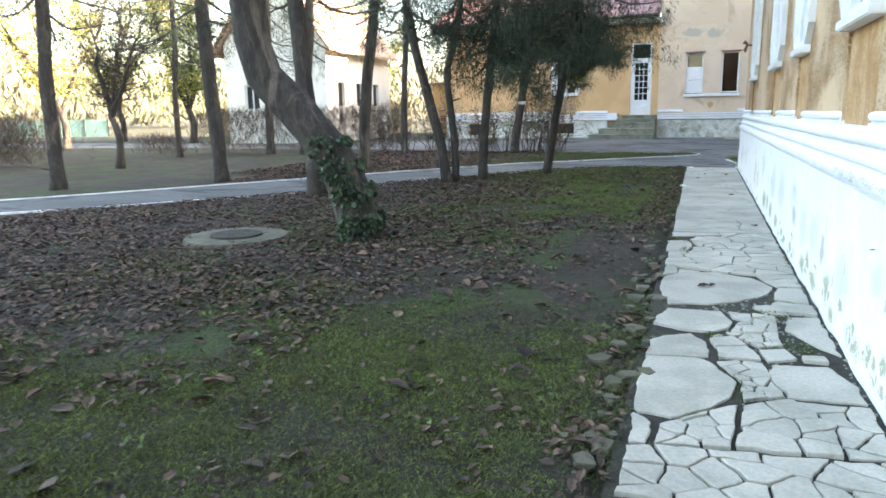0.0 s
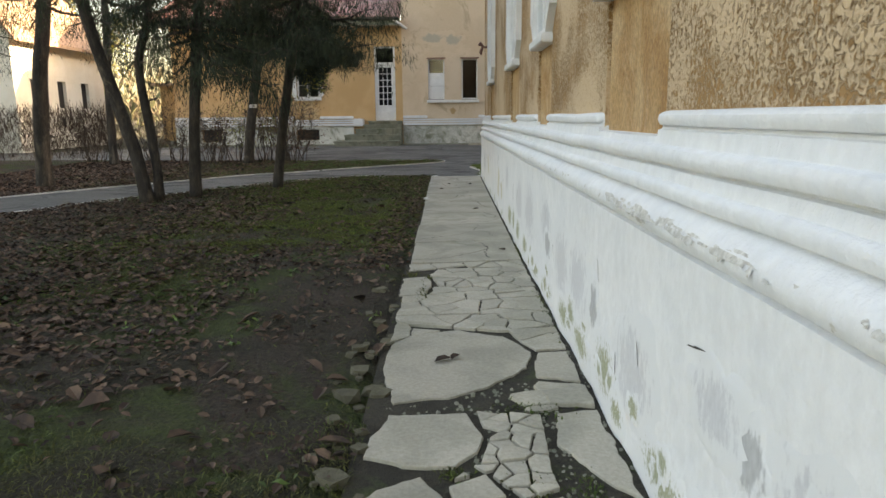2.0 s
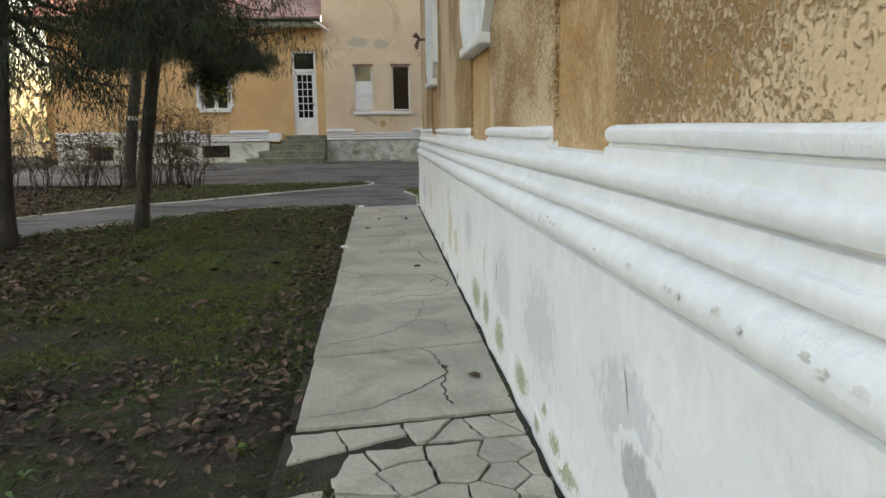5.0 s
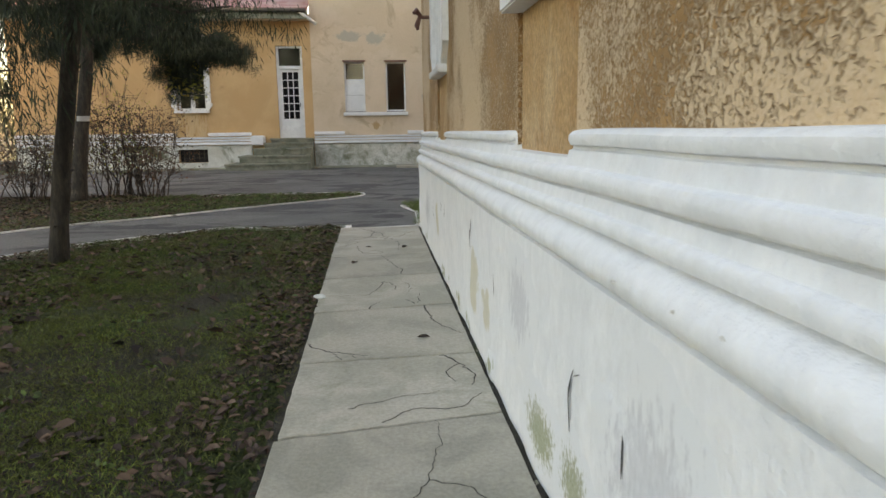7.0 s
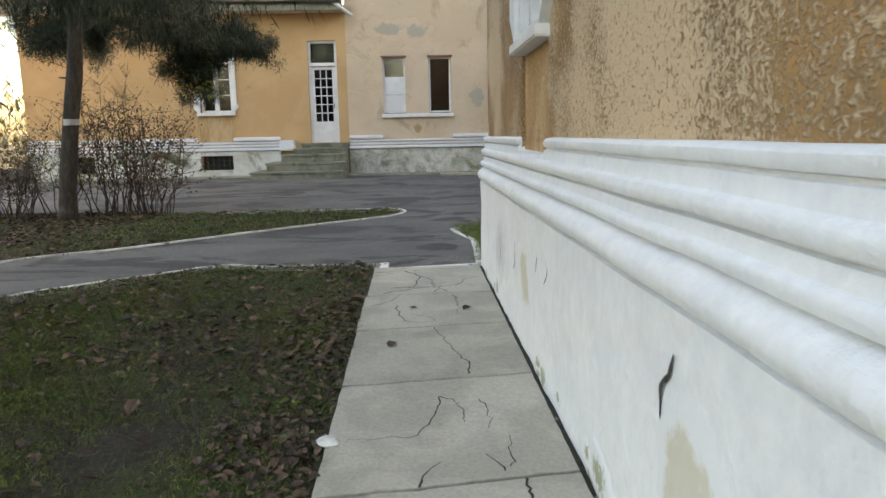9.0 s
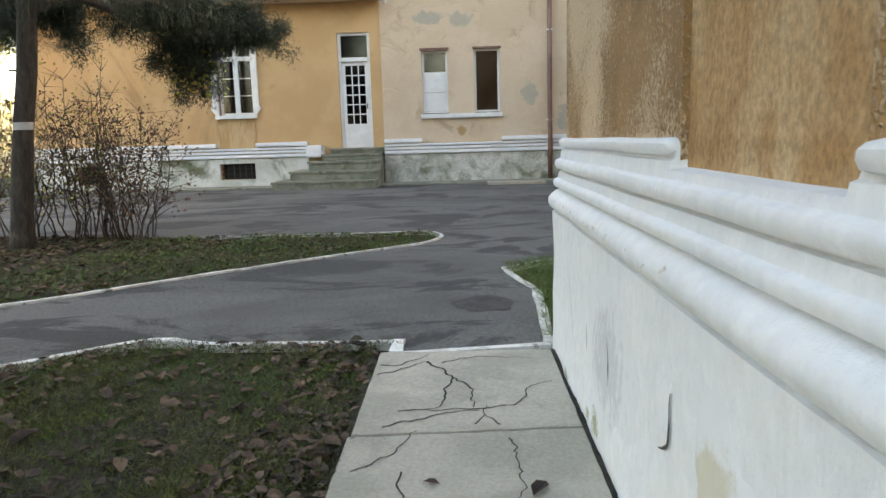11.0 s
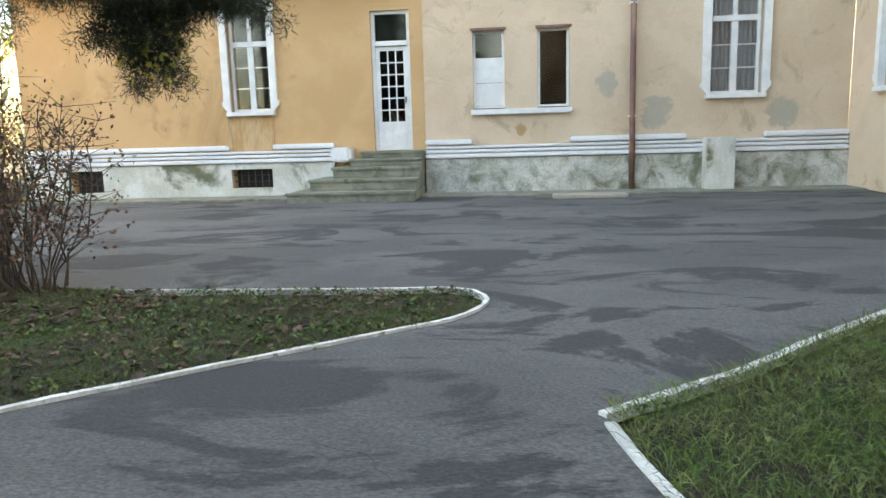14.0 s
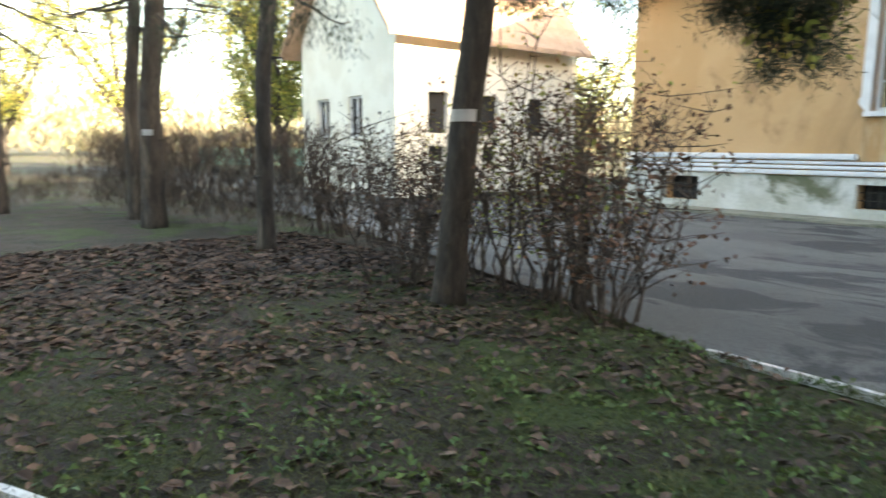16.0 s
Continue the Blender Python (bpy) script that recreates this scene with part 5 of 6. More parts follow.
# ---- trees between lawn and road ----
random.seed(7)
conifer(-3.70, 12.36, [(0, 0, 0), (-0.14, 0, 0.8), (-0.36, 0, 1.6), (-0.66, 0, 2.8), (-0.9, 0.1, 4.5), (-1.0, 0.2, 6.5)], 0.092, 0.06, (2.7, 6.5, 1.5, 0.1, 0.2), "leaning conifer with dark drooping foliage beside the path", 0.45, needles=40)
conifer(-3.60, 12.5, [(0, 0, 0), (0.0, 0, 0.5), (-0.06, 0, 1.2), (-0.15, 0.05, 2.0), (0.03, 0.1, 2.7), (0.2, 0.3, 4.5), (0.2, 0.3, 6.0)], 0.066, 0.045, (2.4, 6.0, 1.3, 0.2, 0.3), "slender crooked conifer grown against a leaning one", 0.45, needles=40)
conifer(-3.2, 12.85, [(0, 0, 0), (0.05, 0, 1.0), (0.15, 0, 2.0), (0.27, 0, 3.0), (0.4, 0, 5.0), (0.45, 0, 6.8)], 0.083, 0.06, (1.85, 6.8, 1.7, 0.1, 0.0), "conifer with dark drooping foliage on the lawn edge", 1.0, needles=54)
conifer(-2.26, 14.02, [(0, 0, 0), (0.12, 0, 0.9), (0.28, 0, 1.8), (0.5, 0, 3.1), (0.7, 0, 5.0), (0.75, 0, 6.8)], 0.08, 0.055, (2.35, 6.8, 1.6, 0.25, 0.1), "leaning conifer with dark drooping foliage above the path", 1.15, needles=56)
T9 = conifer(-4.42, 19.8, [(0, 0, 0), (0.1, 0, 0.8), (0.22, 0, 1.6), (0.36, 0, 2.4), (0.5, 0, 4.0), (0.6, 0, 7.0)], 0.118, 0.075, (3.1, 7.0, 2.0, 0.1, 0.3), "pine with a white marker band on its trunk", 1.2)


def marker(x, y, z, r, parent):
    bm = bmesh.new()
    cols = []
    for k in range(9):
        a = radians(-125 + 15 * k)
        cols.append([bm.verts.new((x + 0.012 * e + r * math.cos(a), y + r * math.sin(a), z + 0.085 * e)) for e in (0, 1)])
    for p, q in zip(cols, cols[1:]):
        bm.faces.new((p[0], q[0], q[1], p[1]))
    bmesh.ops.solidify(bm, geom=bm.faces[:], thickness=0.003)
    part("marker_band", bm, M_PAINT, parent, "small white paper band")


marker(-4.22, 19.8, 1.42, 0.118, T9)


def pine_branch():
    """The low branch of the banded pine, which hangs out over the road, with a climber in its twigs."""
    bm = bmesh.new()
    lp = limb(bm, (-4.05, 19.85, 2.75), (-2.5, 21.9, 2.95), 0.06, 0.03, -0.1, 8, 7)
    ends = [(-1.98, 22.35, 2.62), (-2.2, 22.2, 2.75), (-2.5, 22.4, 2.9), (-2.9, 22.2, 3.05), (-3.3, 22.3, 2.45), (-3.45, 22.4, 2.0), (-3.2, 22.5, 1.95), (-3.6, 22.1, 2.35), (-3.9, 21.8, 3.1), (-3.3, 21.4, 3.2), (-4.6, 21.2, 3.1), (-5.1, 20.7, 2.75), (-2.75, 22.1, 2.65), (-3.0, 22.3, 2.25), (-4.2, 22.0, 2.9), (-4.7, 21.8, 3.05), (-2.3, 22.3, 3.1), (-3.0, 22.2, 3.35), (-3.6, 22.0, 3.4), (-5.4, 21.0, 3.0), (-1.85, 22.4, 2.85), (-5.6, 21.6, 2.75), (-4.9, 22.2, 2.6)]
    centres, rads = [], []
    part("branch", bm, M_BARK, T9)
    for e in ends:
        bm = bmesh.new()
        src = min(lp, key=lambda p: (p - Vector(e)).length + 0.3 * abs(p.x - e[0]))
        tp = limb(bm, src, e, 0.022, 0.008, 0.06, 6, 5)
        for p in tp[1:]:
            for _ in range(5):
                centres.append(p + Vector((random.gauss(0, 0.1), random.gauss(0, 0.12), random.gauss(0, 0.08))))
                rads.append(random.uniform(0.09, 0.16))
        part("branch", bm, M_BARK, T9)
    blades("branch_needles", *spray(centres, rads, 150, 0.085, 0.008, 0.02), M_NEEDLE, T9, 0.0)
    cl = [Vector((random.uniform(-3.5, -2.75), random.uniform(21.9, 22.4), random.uniform(2.0, 3.2))) for _ in range(34)]
    blades("climber_leaves", *spray(cl, [0.16] * len(cl), 16, 0.08, 0.05, 0.05), M_YELLOW, T9)


pine_branch()

PINES = [(-10.3, 9.95, 0.16, 0.10, 0.05), (-8.15, 11.75, 0.17, 0.11, -0.25), (-5.12, 10.2, 0.17, 0.12, -0.3), (-6.5, 14.6, 0.16, 0.10, 0.35), (-7.75, 19.7, 0.12, 0.07, 0.1), (-10.9, 19.25, 0.2, 0.12, 0.3),
         (-12.2, 19.3, 0.15, 0.09, 0.1), (-14.3, 17.6, 0.11, 0.07, 0.1)]
for i, (x, y, r0, r1, lean) in enumerate(PINES):
    r0, r1 = r0 * 0.82, r1 * 0.82
    root = conifer(x, y, [(0, 0, 0), (lean * 0.1, 0, 0.9), (lean * 0.4, 0, 2.0), (lean * 0.9, 0.1, 3.4), (lean * 1.3, 0.1, 5.5), (lean * 1.4, 0.2, 9.0)], r0, r1, (2.7, 9.0, 1.9, 0, 0), "tall pine with a bare knotty trunk on the lawn", 0.55, name="pine", needles=26)
    if i == 5:
        marker(x + lean * 0.25, y, 1.38, 0.155, root)

# the bent ivy tree
ivy = empty("bent_tree", (0, 0, 0), "thick bent tree with ivy round its foot", "tree")
_, ipts, irad = trunk_mesh([(-2.66, 7.0, -0.1), (-2.78, 6.98, 0.45), (-3.0, 6.93, 0.9), (-3.32, 6.88, 1.3), (-3.62, 6.85, 1.6), (-3.72, 6.83, 1.95), (-3.72, 6.8, 2.4), (-3.7, 6.8, 3.4), (-3.5, 6.9, 5.0)], 0.215, 0.13, ivy, knots=False, flare=1.25)
pos, dirs = [], []
for p, r in zip(ipts, irad):
    if p.z < 0.95:
        for _ in range(int(230 * (1 - p.z * 0.55))):
            a = random.uniform(-2.0, 0.6)
            d = Vector((math.cos(a), math.sin(a), 0))
            pos.append(p + d * (r + random.uniform(-0.01, 0.025)) + Vector((0, 0, random.uniform(-0.12, 0.12))))
            dirs.append(d * 0.5 + Vector((random.gauss(0, 0.4), random.gauss(0, 0.4), -0.5)))
blades("ivy", np.array(pos), np.array(dirs), nrg.uniform(0.04, 0.075, len(pos)), nrg.uniform(0.035, 0.055, len(pos)), M_IVY, ivy)
bm = bmesh.new()
for e in ((-4.6, 6.3, 4.2), (-2.6, 7.6, 4.6), (-3.9, 7.8, 5.2), (-3.0, 6.0, 5.4)):
    limb(bm, (-3.68, 6.82, 3.2), e, 0.06, 0.02, 0, 6, 6)
part("branchwork", bm, M_BARK, ivy)


def bare_tree(x, y, h, r, leaves, label, spread=1.0, name="deciduous_tree", fork=1.5, seed=0):
    random.seed(seed)
    root = empty(name, (0, 0, 0), label, "tree")
    z = gz(y) - 0.05
    trunk_mesh([(x, y, z), (x + 0.1, y, z + fork * 0.6), (x - 0.1, y, z + fork)], r, r * 0.8, root, knots=False)
    bm = bmesh.new()
    tips = []
    for _ in range(4):
        a, b = random.uniform(0, 6.28), random.uniform(0.15, 0.55) * spread
        e = Vector((x + math.cos(a) * b * h * 0.6, y + math.sin(a) * b * h * 0.6, z + h * random.uniform(0.7, 1.0)))
        lp = limb(bm, (x - 0.1, y, z + fork - 0.05), e, r * 0.6, r * 0.15, 0, 6, 6)
        for p in lp[1:]:
            for _ in range(4):
                q = p + Vector((random.gauss(0, 0.5), random.gauss(0, 0.5), random.uniform(0.0, 0.7))) * spread
                tp = limb(bm, p, q, r * 0.16, 0.006, 0, 3, 4)
                for t in tp[1:]:
                    for _ in range(3):
                        w = t + Vector((random.gauss(0, 0.22), random.gauss(0, 0.22), random.gauss(0.05, 0.2)))
                        limb(bm, t, w, 0.008, 0.003, 0, 2, 3)
                        tips.append(w)
    part("branchwork", bm, M_BARK, root)
    if leaves:
        blades("crown", *spray(tips, [0.25] * len(tips), leaves, 0.11, 0.07, 0.05), M_YELLOW, root)
    return root


bare_tree(-13.0, 14.0, 4.0, 0.1, 0, "small forked bare tree near the fence", 1.0, fork=1.3, seed=3)
bare_tree(-20.5, 25.5, 7.0, 0.16, 16, "yellowing tree beside the white house", 1.3, seed=4)
bare_tree(-24.0, 22.0, 7.5, 0.16, 8, "sparse autumn tree behind the fence", 1.4, seed=5)
bare_tree(-27.0, 16.5, 7.0, 0.15, 6, "sparse autumn tree behind the fence", 1.4, seed=6)
bare_tree(-15.5, 33.5, 7.0, 0.15, 9, "yellowing tree behind the white house", 1.3, seed=8)
bare_tree(-26.0, 27.0, 8.0, 0.16, 14, "yellowing tree in the neighbouring garden", 1.4, seed=12)
bare_tree(-33.0, 19.0, 8.0, 0.16, 10, "yellowing tree in the neighbouring garden", 1.4, seed=13)
bare_tree(-19.5, 14.0, 6.0, 0.13, 6, "sparse autumn tree behind the fence", 1.3, seed=14)
bare_tree(-22.5, 33.0, 8.0, 0.16, 12, "yellowing tree behind the white house", 1.4, seed=15)
bare_tree(-30.0, 9.0, 7.0, 0.15, 5, "sparse autumn tree behind the fence", 1.4, seed=9)


# ---- shrubs and hedge along the road ----
def shrub(x, y, h, stems, leaves, label, leafmat, seed):
    random.seed(seed)
    root = empty("shrub", (0, 0, 0), label, "shrub", "shrubs along the road")
    tips = []
    z = gz(y) - 0.03
    for _ in range(stems):
        bm = bmesh.new()
        a, b = random.uniform(0, 6.28), random.uniform(0.05, 0.28)
        s = Vector((x + math.cos(a) * b, y + math.sin(a) * b, z))
        e = Vector((x + math.cos(a) * (b + random.uniform(0.05, 0.5)), y + math.sin(a) * (b + random.uniform(0.05, 0.5)), z + h * random.uniform(0.6, 1.1)))
        lp = limb(bm, s, e, random.uniform(0.008, 0.016), 0.004, 0, 6, 4, 0.12)
        for p in lp[2:]:
            for _ in range(4):
                q = p + Vector((random.gauss(0, 0.16), random.gauss(0, 0.16), random.uniform(0.0, 0.25)))
                limb(bm, p, q, 0.005, 0.002, 0, 2, 3)
                tips.append(q)
        part("stem", bm, M_TWIG, root)
    if leaves:
        blades("leaves", *spray(tips, [0.1] * len(tips), leaves, 0.045, 0.026, 0.02), leafmat, root)
    return root


for i, (x, y, h, st, lv, m) in enumerate(((-3.35, 20.35, 1.5, 20, 4, M_RUSSET), (-3.75, 20.5, 2.05, 14, 2, M_YELLOW), (-4.15, 20.45, 1.7, 14, 3, M_RUSSET), (-4.95, 20.6, 1.4, 12, 3, M_YELLOW), (-5.7, 20.7, 1.3, 15, 3, M_RUSSET),
                                          (-6.5, 20.8, 1.3, 14, 2, M_LITTER), (-7.3, 20.9, 1.25, 14, 2, M_LITTER), (-8.2, 21.0, 1.3, 14, 1, M_LITTER), (-9.0, 21.1, 1.3, 14, 2, M_LITTER), (-5.2, 19.9, 1.25, 10, 1, M_LITTER))):
    shrub(x, y, h, st, lv, "bare twiggy shrub with a few last leaves", m, 40 + i)

random.seed(21)
hb, hd, hl = [], [], []
for _ in range(9000):
    k = random.random()
    x, y = -8.2 - 6.6 * k + random.gauss(0, 0.2), 20.6 - 1.4 * k + random.gauss(0, 0.28)
    hb.append((x, y, gz(y) + 1.25 * random.random() ** 0.8))
    hd.append((random.gauss(0, 0.45), random.gauss(0, 0.45), 0.9))
    hl.append(random.uniform(0.15, 0.5))
for _ in range(900):
    k = random.random()
    x, y = -14.2 - 3.2 * k + random.gauss(0, 0.25), 17.6 + 1.7 * k + random.gauss(0, 0.25)
    hb.append((x, y, gz(y) + 0.5 * random.random() ** 0.8))
    hd.append((random.gauss(0, 0.45), random.gauss(0, 0.45), 0.9))
    hl.append(random.uniform(0.15, 0.45))
for _ in range(5000):
    x, y = -16.8 + random.gauss(0, 0.8), 13.9 + random.gauss(0, 0.5)
    hb.append((x, y, gz(y) + 1.2 * random.random() ** 0.8))
    hd.append((random.gauss(0, 0.5), random.gauss(0, 0.5), 0.8))
    hl.append(random.uniform(0.15, 0.4))
hedge = blades("hedge", np.array(hb), np.array(hd), np.array(hl), np.full(len(hb), 0.012), M_TWIG)
tagged(hedge, "brown leafless hedge beside the road", "hedge", kind="stuff")


# ---- fence, house and outbuilding ----
fence = empty("fence", (-19, 16, 0), "teal sheet-metal garden fence with dark posts", "fence")
finv = Matrix.Translation((19, -16, 0))
FA, FB = Vector((-25.4, 14.2, 0)), Vector((-16.5, 19.2, 0))
fn = 7
fdir = (FB - FA).normalized()
fang = math.atan2(fdir.y, fdir.x)
step_len = (FB - FA).length / fn
for i in range(fn + 1):
    p = FA.lerp(FB, i / fn)
    bm = bmesh.new()
    add_box(bm, -0.035, 0.035, -0.035, 0.035, -0.1, 1.26, 0.006)
    o = part("post", bm, M_IRON, fence)
    o.matrix_world = Matrix.Translation((p.x, p.y, gz(p.y))) @ Matrix.Rotation(fang, 4, "Z")
    if i < fn:
        bm = bmesh.new()
        n = 30
        lo = [bm.verts.new((0.04 + (step_len - 0.08) * k / n, 0.012 * (1 if k % 2 else -1), 0.06)) for k in range(n + 1)]
        hi = [bm.verts.new((v.co.x, v.co.y, 1.2)) for v in lo]
        for k in range(n):
            bm.faces.new((lo[k], lo[k + 1], hi[k + 1], hi[k]))
        bmesh.ops.solidify(bm, geom=bm.faces[:], thickness=0.004)
        o = part("panel", bm, M_FENCE, fence)
        o.matrix_world = Matrix.Translation((p.x, p.y, gz(p.y))) @ Matrix.Rotation(fang, 4, "Z")

HX0, HX1, HY0, HY1, HE = -18.2, -13.4, 25.1, 30.6, 4.0
house = empty("house", (-15.8, 29, 0), "cream plastered old house with a tiled gable roof", "house")


def hpart(ob):
    ob.matrix_parent_inverse = Matrix.Translation((15.8, -29, 0))
    return ob


WIN_E = [(26.0, 26.55, 1.6, 2.55), (27.6, 28.15, 1.6, 2.55), (29.2, 29.75, 1.6, 2.55), (26.0, 26.5, 0.95, 1.3), (27.65, 28.1, 0.95, 1.3)]
WIN_S = [(-17.3, -16.6, 1.5, 2.5), (-15.6, -14.9, 1.5, 2.5), (-17.2, -16.9, 3.9, 4.5), (-15.9, -15.5, 4.0, 4.7)]
hpart(wall_panel("wall", "x", HX1, -0.35, HY0 + 0.352, HY1, 0.0, HE + 0.15, WIN_E, M_HOUSE, house))
hpart(wall_panel("wall", "y", HY0, 0.35, HX0, HX1, 0.0, HE + 0.15, WIN_S[:2], M_HOUSE, house))
hpart(wall_panel("wall", "x", HX0, 0.35, HY0 + 0.352, HY1, 0.0, HE + 0.15, [], M_HOUSE, house))
hpart(wall_panel("wall", "y", HY1, 0.35, HX0, HX1, 0.0, HE + 0.15, [], M_HOUSE, house))
for y in (HY0 + 0.02, HY1 - 0.02):
    bm = bmesh.new()
    a = [bm.verts.new(p) for p in ((HX0, y, HE + 0.152), (HX1, y, HE + 0.152), ((HX0 + HX1) / 2, y, HE + 2.95))]
    b = [bm.verts.new((v.co.x, y + 0.3 * (1 if y < 29 else -1), v.co.z)) for v in a]
    bm.faces.new(a)
    bm.faces.new(b[::-1])
    for i in range(3):
        bm.faces.new((a[i], b[i], b[(i + 1) % 3], a[(i + 1) % 3]))
    hpart(part("gable", bm, M_HOUSE, house))
roof = gable_roof("roof", HX0, HX1, HY0, HY1, HE + 0.2, 2.9, 0.45, M_TILE, "")
del roof["kind"], roof["category"]
roof.parent = house
hpart(roof)
# opaque panes, coloured near-black for the unlit rooms behind
for (a, b, c, d), ax in [(w, "x") for w in WIN_E] + [(w, "y") for w in WIN_S[:2]]:
    if ax == "x":
        w = hpart(box("window", HX1 - 0.14, HX1 - 0.12, a + 0.003, b - 0.003, c + 0.003, d - 0.003, M_UNLIT, house, label="dark pane"))
        for f in ((a + 0.004, a + 0.05, c + 0.004, d - 0.004), (b - 0.05, b - 0.004, c + 0.004, d - 0.004), (a + 0.05, b - 0.05, c + 0.004, c + 0.05), (a + 0.05, b - 0.05, d - 0.05, d - 0.004), ((a + b) / 2 - 0.02, (a + b) / 2 + 0.02, c + 0.05, d - 0.05)):
            box("frame", HX1 - 0.118, HX1 - 0.06, f[0], f[1], f[2], f[3], M_PAINT, w).matrix_parent_inverse = w.matrix_parent_inverse @ Matrix.Identity(4)
    else:
        w = hpart(box("window", a + 0.003, b - 0.003, HY0 + 0.12, HY0 + 0.14, c + 0.003, d - 0.003, M_UNLIT, house, label="dark pane"))
        for f in ((a + 0.004, a + 0.05, c + 0.004, d - 0.004), (b - 0.05, b - 0.004, c + 0.004, d - 0.004), (a + 0.05, b - 0.05, c + 0.004, c + 0.05), (a + 0.05, b - 0.05, d - 0.05, d - 0.004), ((a + b) / 2 - 0.02, (a + b) / 2 + 0.02, c + 0.05, d - 0.05)):
            box("frame", f[0], f[1], HY0 + 0.06, HY0 + 0.118, f[2], f[3], M_PAINT, w)
hpart(box("cornice", HX1 + 0.001, HX1 + 0.16, HY0, HY1, HE - 0.02, HE + 0.1, M_HOUSE, house, 0.02))
shed = empty("outbuilding", (-11.2, 36, 0), "ochre outbuilding in sunlight behind the yard", "outbuilding")
for nm, b, m in (("wall", (-13.0, -9.8, 35.5, 38.0, 0.0, 2.7), M_ORANGE), ("roof", (-13.3, -9.5, 35.2, 38.3, 2.7, 2.85), M_TILE)):
    o = box(nm, *b, m, shed, 0.02)
    o.matrix_parent_inverse = Matrix.Translation((11.2, -36, 0))


# ---- distant woods ----
random.seed(31)
wb, wd, wl, ww = [], [], [], []
for _ in range(26000):
    a = random.uniform(1.2, 5.2)
    r = random.uniform(70, 110)
    x, y = math.cos(a) * r - 5, math.sin(a) * r + 10
    top = 6 + 3.5 * noise.noise(Vector((x * 0.05, y * 0.05, 0))) + 2 * noise.noise(Vector((x * 0.2, y * 0.2, 3)))
    wb.append((x, y, 0.16 + top * random.random()))
    wd.append((random.gauss(0, 0.5), random.gauss(0, 0.5), 1))
    wl.append(random.uniform(0.8, 2.2))
    ww.append(random.uniform(0.1, 0.5))
M_WOODS = mat("distant_woods", (0.12, 0.10, 0.07), (0.09, 0.10, 0.05), 0.1, 0.9, fine=0, island=0.4)
tagged(blades("distant_woods", np.array(wb), np.array(wd), np.array(wl), np.array(ww), M_WOODS), "hazy brown-green line of distant trees", "woods", kind="stuff")


# ---- lawn cover: grass, leaves, rubble ----
def lawn_points(n, x0, x1, y0, y1, seed, keep):
    rr = random.Random(seed)
    out = []
    while len(out) < n:
        x, y = rr.uniform(x0, x1), rr.uniform(y0, y1)
        if rr.random() < keep(x, y) and not paved(x, y):
            out.append((x, y, lawn_z(x, y)))
    return np.array(out)


def mossy(x, y):
    v = 0.35 + 1.5 * noise.noise(Vector((x * 0.9, y * 0.9, 4))) + 0.5 * noise.noise(Vector((x * 3, y * 3, 1)))
    v += 0.45 if y > 8.8 and x > -2.6 else 0
    v += 0.6 if y < 5.2 - 0.5 * abs(x + 0.8) else 0
    v -= 0.7 if 5.2 < y < 8.2 and x > -1.0 else 0
    return min(1, max(0.04, v))


def leafy(x, y):
    v = 0.3 + 0.6 * noise.noise(Vector((x * 0.7, y * 0.7, 11))) + 0.5 * noise.noise(Vector((x * 2.2, y * 2.2, 15)))
    v += 0.5 if x < -1.5 and 3 < y < 13 else 0
    v += 0.5 if x > -0.12 + 0.15 * noise.noise(Vector((0, y * 1.5, 2))) and y > 8 else 0
    v -= 0.45 if y < 5.0 and -2.5 < x < 0 else 0
    v -= 0.3 if 5.0 < y < 8.2 and x > -0.8 else 0
    v -= 0.35 if y > 9.0 and -2.2 < x < -0.2 else 0
    return min(1, max(0.03, v))


def grass(name, n, x0, x1, y0, y1, seed, hmin, hmax, keep, label, fresh=M_GRASS):
    p = lawn_points(n, x0, x1, y0, y1, seed, keep)
    m = len(p)
    d = nrg.normal(size=(m, 3)) * 0.55
    d[:, 2] = 0.7
    ob = blades(name, p, d, nrg.uniform(hmin, hmax, m), nrg.uniform(0.0025, 0.005, m), fresh, bend=0.25)
    return tagged(ob, label, "grass", kind="stuff")


grass("lawn_grass", 210000, -4.5, 0.28, 1.0, 15.8, 51, 0.02, 0.055, mossy, "short thin green grass in patches on the lawn")
M_MOSSGREEN = mat("moss_green_blades", (0.14, 0.165, 0.032), (0.095, 0.125, 0.026), 2, 0.85, fine=0, island=0.5)
grass("lawn_moss", 90000, -4.2, 0.1, 0.8, 6.4, 54, 0.015, 0.04, lambda x, y: min(1.0, max(0.0, 0.55 + 1.6 * noise.noise(Vector((x * 0.9, y * 0.9, 4))) + 0.6 * noise.noise(Vector((x * 3, y * 3, 1))) - (0.8 if y > 5.0 - 0.4 * abs(x + 0.8) else 0))), "yellowish green moss and short grass on the lawn", M_MOSSGREEN)
grass("lawn_far_moss", 60000, -2.6, 0.1, 8.6, 15.7, 55, 0.02, 0.05, lambda x, y: min(1.0, max(0.0, 0.4 + 1.3 * noise.noise(Vector((x * 0.9, y * 0.9, 4))) + 0.6 * noise.noise(Vector((x * 3, y * 3, 1))))), "patchy green moss and grass near the end of the lawn", M_MOSSGREEN)
grass("island_grass", 85000, -6.0, 0.5, 12.5, 20.4, 52, 0.03, 0.08, lambda x, y: min(1.0, max(0.3, 1.0 + 0.25 * (x + 2.0) + 0.9 * noise.noise(Vector((x * 1.3, y * 1.3, 2))))), "green grass with weeds on the island")
grass("corner_grass", 26000, 1.1, 3.6, 15.75, 20.0, 53, 0.05, 0.17, lambda x, y: 1.0, "long green grass in the corner bed", M_FRESH)


